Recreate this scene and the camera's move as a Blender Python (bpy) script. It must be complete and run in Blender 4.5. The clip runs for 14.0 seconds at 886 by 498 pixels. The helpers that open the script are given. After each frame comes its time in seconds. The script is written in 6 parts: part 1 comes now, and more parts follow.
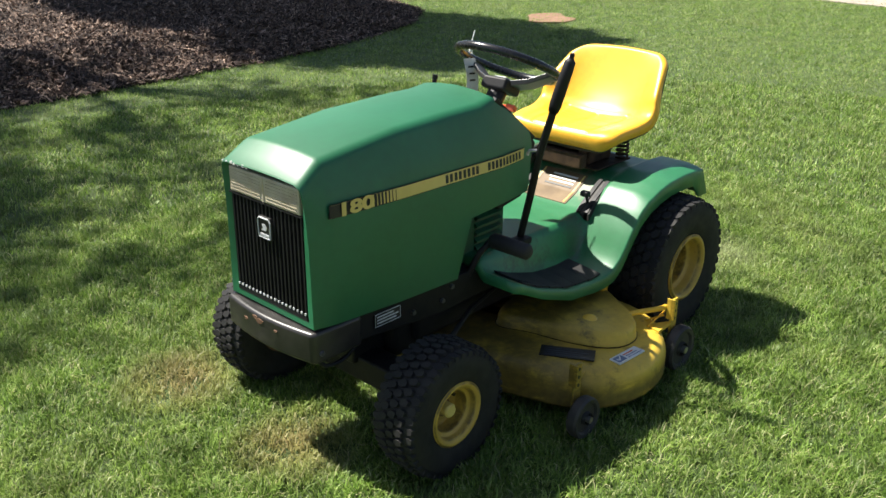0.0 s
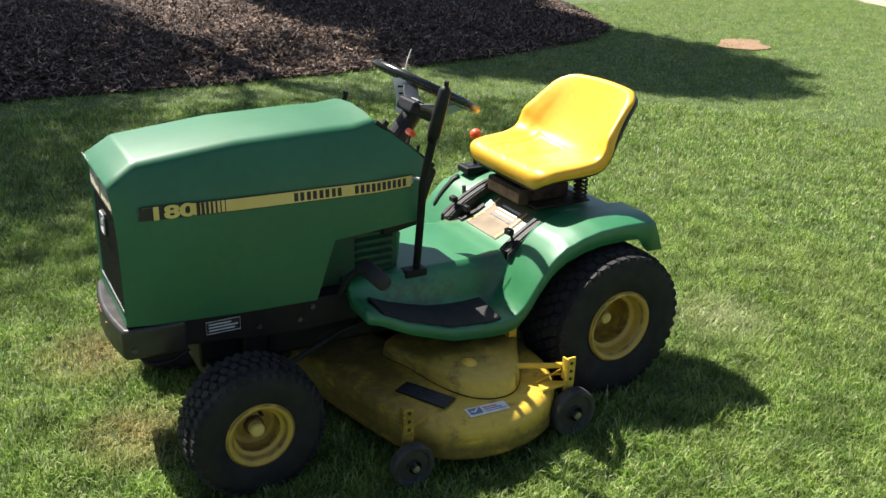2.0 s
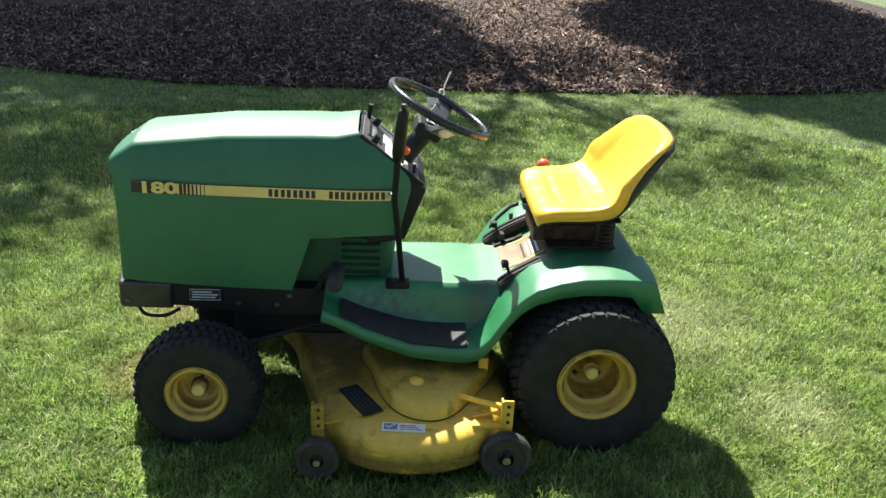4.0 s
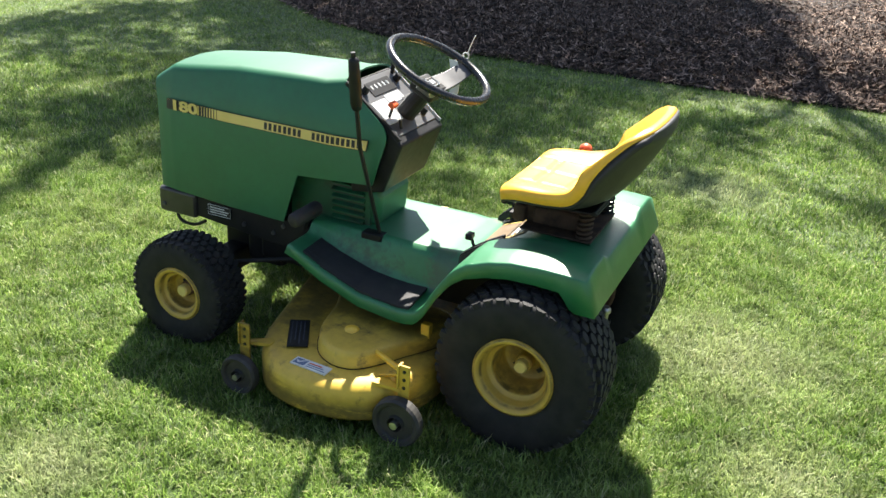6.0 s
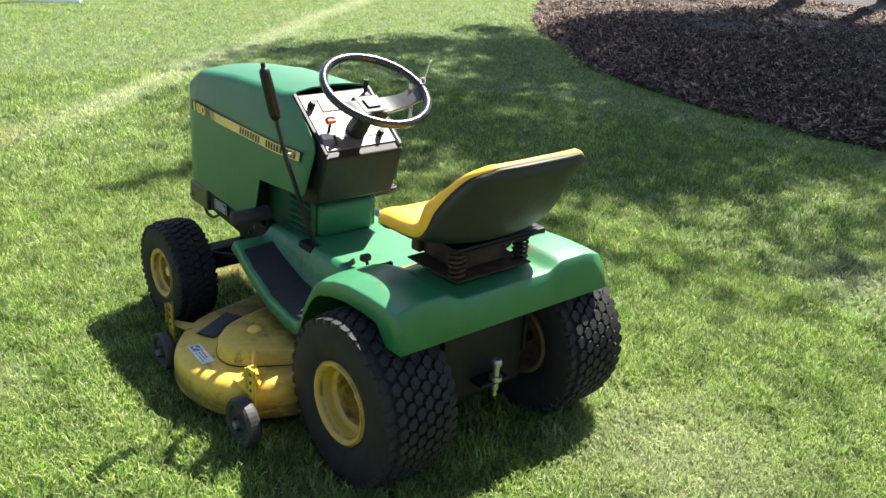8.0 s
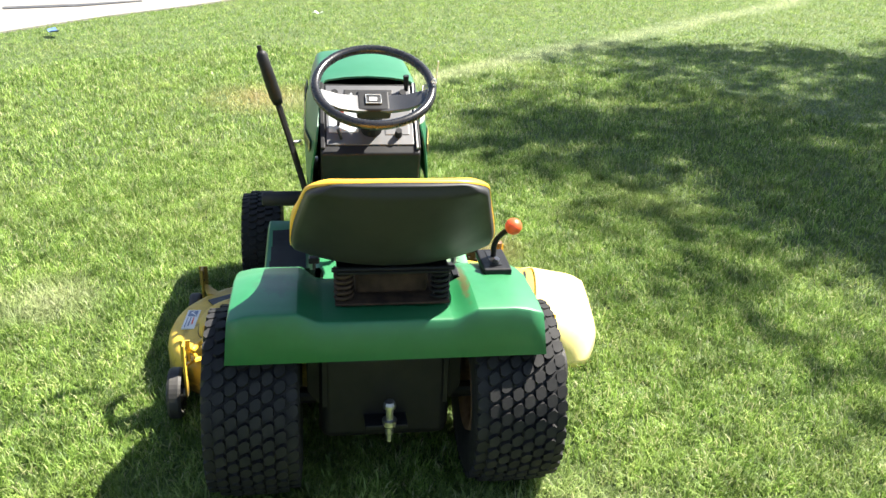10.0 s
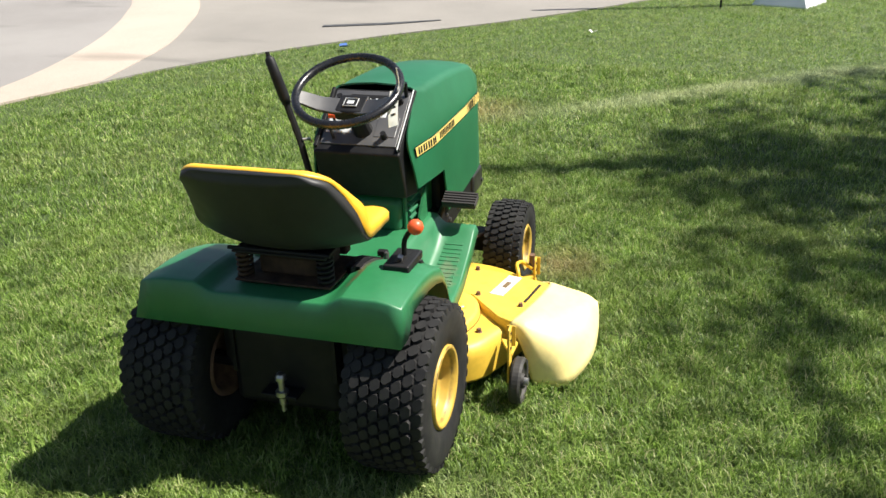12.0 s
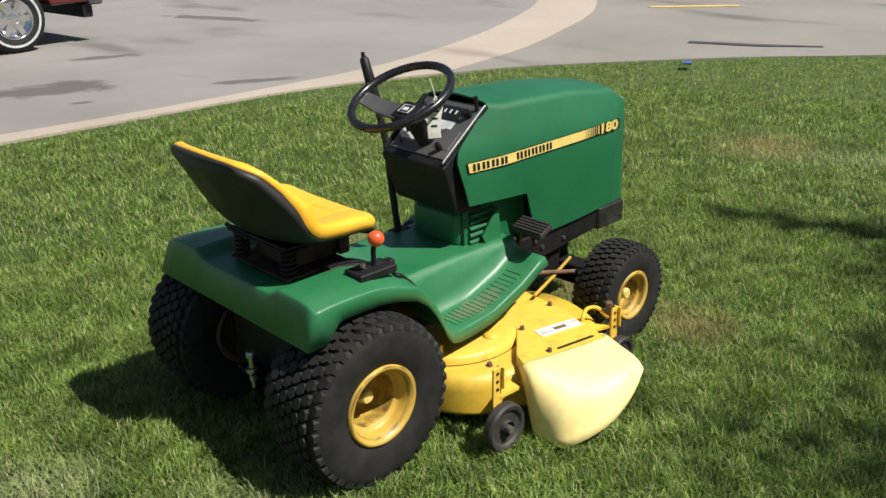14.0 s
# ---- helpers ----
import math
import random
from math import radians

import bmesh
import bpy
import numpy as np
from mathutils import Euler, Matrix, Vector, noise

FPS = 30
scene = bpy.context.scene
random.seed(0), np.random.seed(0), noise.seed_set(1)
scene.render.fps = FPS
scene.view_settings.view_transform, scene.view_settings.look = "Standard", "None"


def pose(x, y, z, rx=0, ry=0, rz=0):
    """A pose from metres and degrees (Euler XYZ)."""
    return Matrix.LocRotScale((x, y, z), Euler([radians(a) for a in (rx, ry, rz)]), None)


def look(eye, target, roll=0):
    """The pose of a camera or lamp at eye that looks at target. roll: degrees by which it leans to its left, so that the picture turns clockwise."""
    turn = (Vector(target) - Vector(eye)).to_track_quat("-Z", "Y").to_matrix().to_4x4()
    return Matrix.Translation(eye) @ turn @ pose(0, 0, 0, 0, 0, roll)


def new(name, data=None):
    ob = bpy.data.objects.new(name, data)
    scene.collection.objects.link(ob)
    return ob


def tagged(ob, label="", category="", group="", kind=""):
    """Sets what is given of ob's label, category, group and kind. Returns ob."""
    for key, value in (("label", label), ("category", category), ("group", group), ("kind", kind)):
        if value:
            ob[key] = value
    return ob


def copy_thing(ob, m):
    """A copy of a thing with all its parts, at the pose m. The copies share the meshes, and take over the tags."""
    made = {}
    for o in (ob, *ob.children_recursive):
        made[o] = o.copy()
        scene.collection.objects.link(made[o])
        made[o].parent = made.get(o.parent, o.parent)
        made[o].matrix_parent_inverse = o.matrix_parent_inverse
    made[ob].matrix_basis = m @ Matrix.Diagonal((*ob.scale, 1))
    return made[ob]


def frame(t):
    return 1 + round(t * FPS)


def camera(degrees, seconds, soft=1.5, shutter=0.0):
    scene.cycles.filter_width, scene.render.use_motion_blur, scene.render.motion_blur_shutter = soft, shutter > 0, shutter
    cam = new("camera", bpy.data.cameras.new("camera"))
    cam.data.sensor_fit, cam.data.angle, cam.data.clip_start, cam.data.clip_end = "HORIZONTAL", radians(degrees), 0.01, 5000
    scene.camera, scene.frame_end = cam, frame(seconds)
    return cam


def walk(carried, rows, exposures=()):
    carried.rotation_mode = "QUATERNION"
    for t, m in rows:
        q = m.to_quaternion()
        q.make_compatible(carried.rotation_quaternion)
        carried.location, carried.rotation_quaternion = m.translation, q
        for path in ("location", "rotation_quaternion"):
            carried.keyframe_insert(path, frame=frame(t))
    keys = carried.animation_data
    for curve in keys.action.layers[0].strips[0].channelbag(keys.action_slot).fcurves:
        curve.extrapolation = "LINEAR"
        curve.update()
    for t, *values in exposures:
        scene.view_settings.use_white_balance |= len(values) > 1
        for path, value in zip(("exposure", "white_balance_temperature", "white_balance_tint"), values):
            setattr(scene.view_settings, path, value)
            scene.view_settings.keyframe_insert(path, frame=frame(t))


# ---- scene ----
cam = camera(52.6, 14.0)
PATH = [
    (0, (-2.713, -1.794, 1.49), (-1.357, -0.532, 0.735), 0.5),
    (0.5, (-2.512, -1.915, 1.505), (-1.244, -0.574, 0.734), -0.2),
    (1, (-2.299, -2.075, 1.538), (-1.127, -0.667, 0.737), -1.4),
    (1.5, (-2.076, -2.307, 1.526), (-1.022, -0.785, 0.77), -0.1),
    (2, (-1.8, -2.375, 1.529), (-0.861, -0.776, 0.78), 2.2),
    (2.5, (-1.55, -2.483, 1.517), (-0.763, -0.803, 0.77), 1.5),
    (2.7, (-1.415, -2.576, 1.534), (-0.76, -0.836, 0.796), 1.6),
    (5, (0.021, -2.765, 1.632), (-0.262, -0.941, 0.861), 2.9),
    (5.5, (0.406, -2.708, 1.615), (-0.183, -0.978, 0.804), 2.8),
    (6, (0.659, -2.502, 1.58), (-0.07, -0.826, 0.768), 3.8),
    (6.5, (0.895, -2.319, 1.601), (0.0, -0.722, 0.795), 2.6),
    (7, (1.246, -2.111, 1.6), (0.135, -0.65, 0.808), 3.0),
    (7.5, (1.461, -1.856, 1.567), (0.24, -0.478, 0.784), 3.7),
    (8, (1.75, -1.606, 1.567), (0.346, -0.4, 0.81), 3.3),
    (8.2, (1.864, -1.508, 1.594), (0.407, -0.389, 0.801), 3.1),
    (10.3, (2.075, 0.013, 1.585), (0.271, 0.178, 0.737), 0.8),
    (10.5, (2.099, 0.12, 1.649), (0.305, 0.214, 0.77), -0.8),
    (11, (2.167, 0.473, 1.607), (0.339, 0.346, 0.804), -1.2),
    (11.5, (2.138, 0.748, 1.6), (0.325, 0.444, 0.813), -0.5),
    (12, (2.08, 1.083, 1.58), (0.316, 0.545, 0.805), -1.5),
    (12.5, (2.025, 1.401, 1.555), (0.344, 0.665, 0.76), -0.7),
    (13, (1.79, 1.661, 1.548), (0.192, 0.745, 0.768), -1.4),
    (13.5, (1.614, 1.898, 1.529), (0.126, 0.781, 0.795), -0.8),
    (14, (1.342, 2.104, 1.547), (0.061, 0.757, 0.811), -1.0),
]
EXPOSURE = [(0, 1.27), (2, 1.34), (5, 1.86), (7.5, 1.93), (10.5, 2.10), (11, 1.78), (11.5, 1.46), (12, 1.05), (12.5, 0.80), (13, 0.74), (14, 0.45)]
walk(cam, [(t, look(eye, target, roll)) for t, eye, target, roll in PATH], EXPOSURE)

# ---- world, sun, exposure ----
SUN = Vector((-0.180, 0.540, 0.822)).normalized()
world = bpy.data.worlds.new("sky")
scene.world = world
world.use_nodes = True
wn = world.node_tree.nodes
sky = wn.new("ShaderNodeTexSky")
sky.sky_type = "NISHITA"
sky.sun_disc = False
sky.sun_elevation = math.asin(SUN.z)
sky.sun_rotation = math.atan2(SUN.x, SUN.y)
sky.air_density, sky.dust_density, sky.ozone_density = 1.0, 1.2, 1.0
wn["Background"].inputs["Strength"].default_value = 0.052
world.node_tree.links.new(sky.outputs["Color"], wn["Background"].inputs["Color"])
sun = new("sun", bpy.data.lights.new("sun", "SUN"))
sun.data.energy, sun.data.angle, sun.data.color = 5.0, radians(0.53), (1.0, 0.95, 0.86)
sun.matrix_world = look(SUN * 40, (0, 0, 0))


# ---- materials ----
def mat(name, rough=0.5, metal=0.0):
    m = bpy.data.materials.new(name)
    m.use_nodes = True
    b = m.node_tree.nodes["Principled BSDF"]
    b.inputs["Roughness"].default_value, b.inputs["Metallic"].default_value = rough, metal
    return m, m.node_tree, b


def coords(nt, kind="Object"):
    return nt.nodes.new("ShaderNodeTexCoord").outputs[kind]


def noise_node(nt, scale, detail=4.0, rough=0.55, vec=None, stretch=None):
    n = nt.nodes.new("ShaderNodeTexNoise")
    n.inputs["Scale"].default_value, n.inputs["Detail"].default_value, n.inputs["Roughness"].default_value = scale, detail, rough
    v = vec if vec is not None else coords(nt)
    if stretch:
        mp = nt.nodes.new("ShaderNodeMapping")
        mp.inputs["Scale"].default_value = stretch
        nt.links.new(v, mp.inputs["Vector"])
        v = mp.outputs["Vector"]
    nt.links.new(v, n.inputs["Vector"])
    return n.outputs["Fac"]


def ramp(nt, fac, stops):
    r = nt.nodes.new("ShaderNodeValToRGB")
    els = r.color_ramp.elements
    while len(els) < len(stops):
        els.new(0.5)
    for e, (p, c) in zip(els, stops):
        e.position = p
        e.color = (*c, 1) if len(c) == 3 else c
    nt.links.new(fac, r.inputs["Fac"])
    return r.outputs["Color"]


def mix(nt, fac, a, b, blend="MIX"):
    n = nt.nodes.new("ShaderNodeMix")
    n.data_type, n.blend_type = "RGBA", blend
    for sock, v in ((n.inputs[0], fac), (n.inputs[6], a), (n.inputs[7], b)):
        if hasattr(v, "links"):
            nt.links.new(v, sock)
        else:
            sock.default_value = v if isinstance(v, float) else (*v, 1)
    return n.outputs[2]


def bump(nt, bsdf, height, strength, dist=0.002):
    n = nt.nodes.new("ShaderNodeBump")
    n.inputs["Strength"].default_value, n.inputs["Distance"].default_value = strength, dist
    nt.links.new(height, n.inputs["Height"])
    nt.links.new(n.outputs["Normal"], bsdf.inputs["Normal"])


def spec(nt, fac, lo, hi):
    n = nt.nodes.new("ShaderNodeMapRange")
    n.inputs["To Min"].default_value, n.inputs["To Max"].default_value = lo, hi
    nt.links.new(fac, n.inputs["Value"])
    return n.outputs["Result"]


def paint(name, base, worn, rust=None, rough=(0.28, 0.5), wear=(0.62, 0.72), coat=0.0, grain=0.04, grime_and_shade=False, edge_rust=False, coat_rough=0.12, rings=()):
    """Old paint: faded in patches, with dust, fine orange peel and, if given, rust spots."""
    m, nt, b = mat(name)
    big = noise_node(nt, 3.2, 5)
    fine = noise_node(nt, 45, 5)
    col = ramp(nt, big, [(0.35, base), (0.72, worn)])
    if rust:
        spots = noise_node(nt, 14, 8, 0.68)
        hot = ramp(nt, spots, [(wear[0], (0, 0, 0)), (wear[1], (1, 1, 1))])
        if grime_and_shade:
            # caked clippings: the mowing side's rim and the top of the belt cover, in streaks; shade under the hood
            # painted in over front and middle
            xyz = nt.nodes.new("ShaderNodeSeparateXYZ")
            nt.links.new(coords(nt), xyz.inputs[0])
            smear = noise_node(nt, 9, 8, 0.7, None, (1.0, 1.0, 3.2))

            def mask(axis, a, b):
                n = nt.nodes.new("ShaderNodeMapRange")
                n.inputs["From Min"].default_value, n.inputs["From Max"].default_value = a, b
                nt.links.new(xyz.outputs[axis], n.inputs["Value"])
                return n.outputs["Result"]

            def times(p, q, add=0.0):
                n = nt.nodes.new("ShaderNodeMath")
                n.operation = "MULTIPLY_ADD"
                n.inputs[2].default_value = add
                nt.links.new(p, n.inputs[0])
                nt.links.new(q, n.inputs[1])
                return n.outputs[0]
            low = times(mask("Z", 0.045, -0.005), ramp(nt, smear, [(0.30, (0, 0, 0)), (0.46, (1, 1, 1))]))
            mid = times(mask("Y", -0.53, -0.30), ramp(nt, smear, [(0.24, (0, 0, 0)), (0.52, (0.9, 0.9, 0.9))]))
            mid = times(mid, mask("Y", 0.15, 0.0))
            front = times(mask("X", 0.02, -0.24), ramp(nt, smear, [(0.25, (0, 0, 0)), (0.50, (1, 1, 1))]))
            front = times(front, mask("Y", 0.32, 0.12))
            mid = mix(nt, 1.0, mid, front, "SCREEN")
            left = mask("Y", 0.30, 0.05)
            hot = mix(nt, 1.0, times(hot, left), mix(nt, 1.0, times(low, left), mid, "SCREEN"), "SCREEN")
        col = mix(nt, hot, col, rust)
    if edge_rust:
        # worn through to rust and red primer along the edge of the seat platform and the boards
        for (x0, x1, y0, y1, tone) in ((-0.16, 0.13, 0.188, 0.222, (0.13, 0.065, 0.03)), (-0.34, -0.14, 0.10, 0.21, (0.20, 0.13, 0.07)), (-0.72, -0.36, 0.215, 0.33, (0.15, 0.17, 0.10)), (-0.40, -0.34, 0.20, 0.24, (0.32, 0.06, 0.03)), (-0.86, -0.40, -0.30, -0.16, (0.020, 0.035, 0.022)), (-0.42, -0.26, -0.24, -0.14, (0.05, 0.06, 0.035)), (-0.26, -0.06, -0.20, 0.14, (0.26, 0.20, 0.13)), (-0.10, 0.10, -0.34, -0.20, (0.030, 0.070, 0.040))):
            v = nt.nodes.new("ShaderNodeVectorMath")
            v.operation = "SUBTRACT"
            v.inputs[1].default_value = ((x0 + x1) / 2, (y0 + y1) / 2, 0)
            nt.links.new(coords(nt), v.inputs[0])
            w = nt.nodes.new("ShaderNodeVectorMath")
            w.operation = "MULTIPLY"
            w.inputs[1].default_value = (2 / (x1 - x0), 2 / (y1 - y0), 0)
            nt.links.new(v.outputs[0], w.inputs[0])
            d = nt.nodes.new("ShaderNodeVectorMath")
            d.operation = "LENGTH"
            nt.links.new(w.outputs[0], d.inputs[0])
            s = nt.nodes.new("ShaderNodeMath")
            s.operation = "MULTIPLY_ADD"
            s.inputs[1].default_value = 0.55
            nt.links.new(d.outputs["Value"], s.inputs[0])
            nt.links.new(noise_node(nt, 38, 6, 0.65), s.inputs[2])
            col = mix(nt, ramp(nt, s.outputs[0], [(0.72, (0.75, 0.75, 0.75)), (0.95, (0, 0, 0))]), col, tone)
    for radius, half, tone in rings:
        # brown rings in the folds and on the disc of a rim, broken up along the way round
        flat = nt.nodes.new("ShaderNodeVectorMath")
        flat.operation = "MULTIPLY"
        flat.inputs[1].default_value = (1, 0, 1)
        nt.links.new(coords(nt), flat.inputs[0])
        d = nt.nodes.new("ShaderNodeVectorMath")
        d.operation = "LENGTH"
        nt.links.new(flat.outputs[0], d.inputs[0])
        gap = nt.nodes.new("ShaderNodeMath")
        gap.operation = "SUBTRACT"
        gap.inputs[1].default_value = radius
        nt.links.new(d.outputs["Value"], gap.inputs[0])
        ab = nt.nodes.new("ShaderNodeMath")
        ab.operation = "ABSOLUTE"
        nt.links.new(gap.outputs[0], ab.inputs[0])
        near = nt.nodes.new("ShaderNodeMapRange")
        near.inputs["From Min"].default_value, near.inputs["From Max"].default_value = half, half * 0.3
        nt.links.new(ab.outputs[0], near.inputs["Value"])
        hold = nt.nodes.new("ShaderNodeMath")
        hold.operation = "MULTIPLY"
        nt.links.new(near.outputs["Result"], hold.inputs[0])
        nt.links.new(ramp(nt, noise_node(nt, 26, 6, 0.65), [(0.36, (0, 0, 0)), (0.56, (0.9, 0.9, 0.9))]), hold.inputs[1])
        col = mix(nt, hold.outputs[0], col, tone)
    col = mix(nt, 0.18, col, ramp(nt, fine, [(0.3, tuple(c * 0.6 for c in base)), (0.7, tuple(min(1, c * 1.3) for c in base))]))
    nt.links.new(col, b.inputs["Base Color"])
    nt.links.new(spec(nt, noise_node(nt, 9, 6), *rough), b.inputs["Roughness"])
    b.inputs["Coat Weight"].default_value = coat
    b.inputs["Coat Roughness"].default_value = coat_rough
    bump(nt, b, noise_node(nt, 160, 3), grain, 0.001)
    return m


def simple(name, dark, light, rough=(0.5, 0.7), scale=20, metal=0.0, relief=0.15, dist=0.001, fine=220, gloss=0.5):
    m, nt, b = mat(name, metal=metal)
    b.inputs["Specular IOR Level"].default_value = gloss
    nt.links.new(ramp(nt, noise_node(nt, scale, 6), [(0.3, dark), (0.7, light)]), b.inputs["Base Color"])
    nt.links.new(spec(nt, noise_node(nt, scale * 2.3, 4), *rough), b.inputs["Roughness"])
    bump(nt, b, noise_node(nt, fine, 3), relief, dist)
    return m


M_GREEN = paint("green_paint", (0.003, 0.100, 0.035), (0.008, 0.130, 0.053), coat=0.36, rough=(0.44, 0.56), coat_rough=0.5)
M_FENDER = paint("green_fender_paint", (0.010, 0.135, 0.042), (0.040, 0.185, 0.085), rust=(0.10, 0.07, 0.035), wear=(0.68, 0.80), rough=(0.36, 0.54), coat=0.4, coat_rough=0.45, edge_rust=True)
# darker copy of the green: shade of the left recess put into the colour
M_SHADED = paint("shaded_green_paint", (0.003, 0.060, 0.022), (0.006, 0.080, 0.032), rust=(0.018, 0.016, 0.010), wear=(0.48, 0.66), rough=(0.5, 0.7))
M_YELLOW = paint("yellow_paint", (0.72, 0.42, 0.022), (0.78, 0.50, 0.06), rough=(0.3, 0.5), coat=0.1)
FOLD_BROWN, DISC_BROWN = (0.030, 0.022, 0.014), (0.20, 0.125, 0.045)
RIM = dict(rust=(0.16, 0.10, 0.04), wear=(0.62, 0.76), rough=(0.35, 0.6))
M_RIM = paint("dusty_yellow_rim_paint", (0.58, 0.37, 0.045), (0.42, 0.28, 0.07), rings=((0.117, 0.0035, FOLD_BROWN), (0.1005, 0.004, FOLD_BROWN), (0.079, 0.003, FOLD_BROWN), (0.045, 0.034, DISC_BROWN)), **RIM)
M_RIMF = paint("dusty_yellow_front_rim_paint", (0.58, 0.37, 0.045), (0.42, 0.28, 0.07), rings=((0.090, 0.0035, FOLD_BROWN), (0.074, 0.0035, FOLD_BROWN), (0.060, 0.003, FOLD_BROWN), (0.036, 0.024, DISC_BROWN)), **RIM)
# deck dirt, plus under-hood shade put into the colour
M_DECK = paint("dirty_shaded_deck_paint", (0.68, 0.44, 0.04), (0.54, 0.37, 0.06), rust=(0.036, 0.027, 0.016), wear=(0.54, 0.68), rough=(0.35, 0.65), grime_and_shade=True)
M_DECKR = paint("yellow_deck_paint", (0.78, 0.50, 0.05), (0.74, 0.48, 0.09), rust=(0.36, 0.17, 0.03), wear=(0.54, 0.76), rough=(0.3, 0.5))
M_CHUTE = paint("pale_yellow_plastic", (0.88, 0.70, 0.26), (0.89, 0.77, 0.40), rough=(0.4, 0.6))
M_VINYL = paint("yellow_vinyl", (0.82, 0.42, 0.025), (0.84, 0.46, 0.045), rough=(0.32, 0.5), grain=0.12)
M_BLACK = simple("black_plastic", (0.006, 0.006, 0.007), (0.014, 0.014, 0.015), (0.42, 0.62), gloss=0.28)
M_WHEELRIM = simple("glossy_black_plastic", (0.008, 0.008, 0.009), (0.016, 0.016, 0.018), (0.2, 0.34))
M_GAUGE = simple("dusty_grey_plastic", (0.016, 0.015, 0.014), (0.050, 0.046, 0.040), (0.55, 0.75))
M_SHELL = simple("black_seat_shell", (0.010, 0.010, 0.011), (0.020, 0.020, 0.021), (0.45, 0.65), 8)
M_FRAME = simple("black_chassis_paint", (0.005, 0.005, 0.006), (0.014, 0.013, 0.012), (0.45, 0.7), 14, gloss=0.25)
M_GRIMY = simple("grimy_brown_black_steel", (0.020, 0.014, 0.010), (0.085, 0.052, 0.030), (0.65, 0.9), 22, relief=0.5, gloss=0.2)
M_BUMP = simple("worn_black_bumper", (0.009, 0.009, 0.010), (0.038, 0.034, 0.032), (0.25, 0.5), 11)
M_TYRE = simple("tyre_rubber", (0.010, 0.010, 0.011), (0.024, 0.023, 0.022), (0.6, 0.85), 18, relief=0.25, gloss=0.3)
M_DASH = simple("grey_dash_panel", (0.028, 0.028, 0.030), (0.065, 0.064, 0.064), (0.28, 0.42), 6, gloss=0.85)
M_FACE = simple("glossy_dash_face", (0.050, 0.050, 0.053), (0.100, 0.099, 0.100), (0.36, 0.5), 6, gloss=1.0)
M_STEEL = simple("dull_steel", (0.32, 0.31, 0.29), (0.55, 0.54, 0.52), (0.25, 0.5), 30, metal=0.9)
M_RUSTY = simple("rusty_steel", (0.10, 0.05, 0.03), (0.22, 0.13, 0.08), (0.6, 0.85), 30, metal=0.3)
M_RED = simple("orange_red_plastic", (0.62, 0.075, 0.02), (0.72, 0.11, 0.03), (0.3, 0.5), 9)
M_LENS = simple("cream_headlight_lens", (0.40, 0.35, 0.25), (0.54, 0.49, 0.37), (0.15, 0.3), 16)
M_CREAM = simple("pale_yellow_decal", (0.62, 0.47, 0.13), (0.72, 0.56, 0.18), (0.3, 0.5), 12)
M_INK = simple("black_decal_ink", (0.006, 0.006, 0.006), (0.015, 0.014, 0.013), (0.35, 0.55), 30)
M_WHITE = simple("white_decal", (0.60, 0.60, 0.56), (0.76, 0.76, 0.73), (0.4, 0.6), 30)
M_SILVER = simple("silver_print", (0.38, 0.40, 0.41), (0.60, 0.62, 0.62), (0.3, 0.5), 30)
M_SLATE = simple("slate_blue_print", (0.10, 0.14, 0.22), (0.17, 0.22, 0.31), (0.4, 0.6), 30)
M_FAINT = simple("faded_label_print", (0.035, 0.040, 0.055), (0.060, 0.068, 0.085), (0.4, 0.6), 30)
M_MAT = simple("black_foot_mat", (0.010, 0.010, 0.012), (0.030, 0.026, 0.024), (0.6, 0.85), 10, relief=0.3)
M_TAN = simple("dusty_tan_decal", (0.11, 0.07, 0.032), (0.22, 0.15, 0.075), (0.5, 0.7), 14)


# ---- mesh helpers ----
def link(name, bm, material, parent=None, label="", smooth=False, bevel=0.0, seg=2):
    me = bpy.data.meshes.new(name)
    bmesh.ops.recalc_face_normals(bm, faces=bm.faces[:])
    bm.to_mesh(me)
    bm.free()
    me.materials.append(material)
    if smooth:
        me.shade_smooth()
    ob = new(name, me)
    if parent is not None:
        ob.parent = parent
    if label:
        tagged(ob, label)
    if bevel:
        mod = ob.modifiers.new("bevel", "BEVEL")
        mod.width, mod.segments, mod.limit_method, mod.angle_limit = bevel, seg, "ANGLE", radians(28)
        me.shade_smooth()
        mod.harden_normals = True
    return ob


part = link


def empty(name, at=(0, 0, 0)):
    ob = new(name)
    ob.location = at
    ob.empty_display_size = 0.1
    return ob


def box(bm, lo, hi, m=None):
    vs = [bm.verts.new((x, y, z)) for x in (lo[0], hi[0]) for y in (lo[1], hi[1]) for z in (lo[2], hi[2])]
    for f in ((0, 1, 3, 2), (4, 6, 7, 5), (0, 4, 5, 1), (2, 3, 7, 6), (0, 2, 6, 4), (1, 5, 7, 3)):
        bm.faces.new([vs[i] for i in f])
    if m is not None:
        bmesh.ops.transform(bm, matrix=m, verts=vs)
    return vs


def boxed(lo, hi, m=None):
    bm = bmesh.new()
    box(bm, lo, hi, m)
    return bm


def prism(bm, pts, lo, hi, axis="y"):
    """A polygon drawn in the two other axes, pushed from lo to hi along the axis."""
    def at(p, d):
        return {"x": (d, p[0], p[1]), "y": (p[0], d, p[1]), "z": (p[0], p[1], d)}[axis]
    a = [bm.verts.new(at(p, lo)) for p in pts]
    b = [bm.verts.new(at(p, hi)) for p in pts]
    bm.faces.new(a)
    bm.faces.new(b[::-1])
    for i in range(len(pts)):
        j = (i + 1) % len(pts)
        bm.faces.new((a[i], b[i], b[j], a[j]))
    return a + b


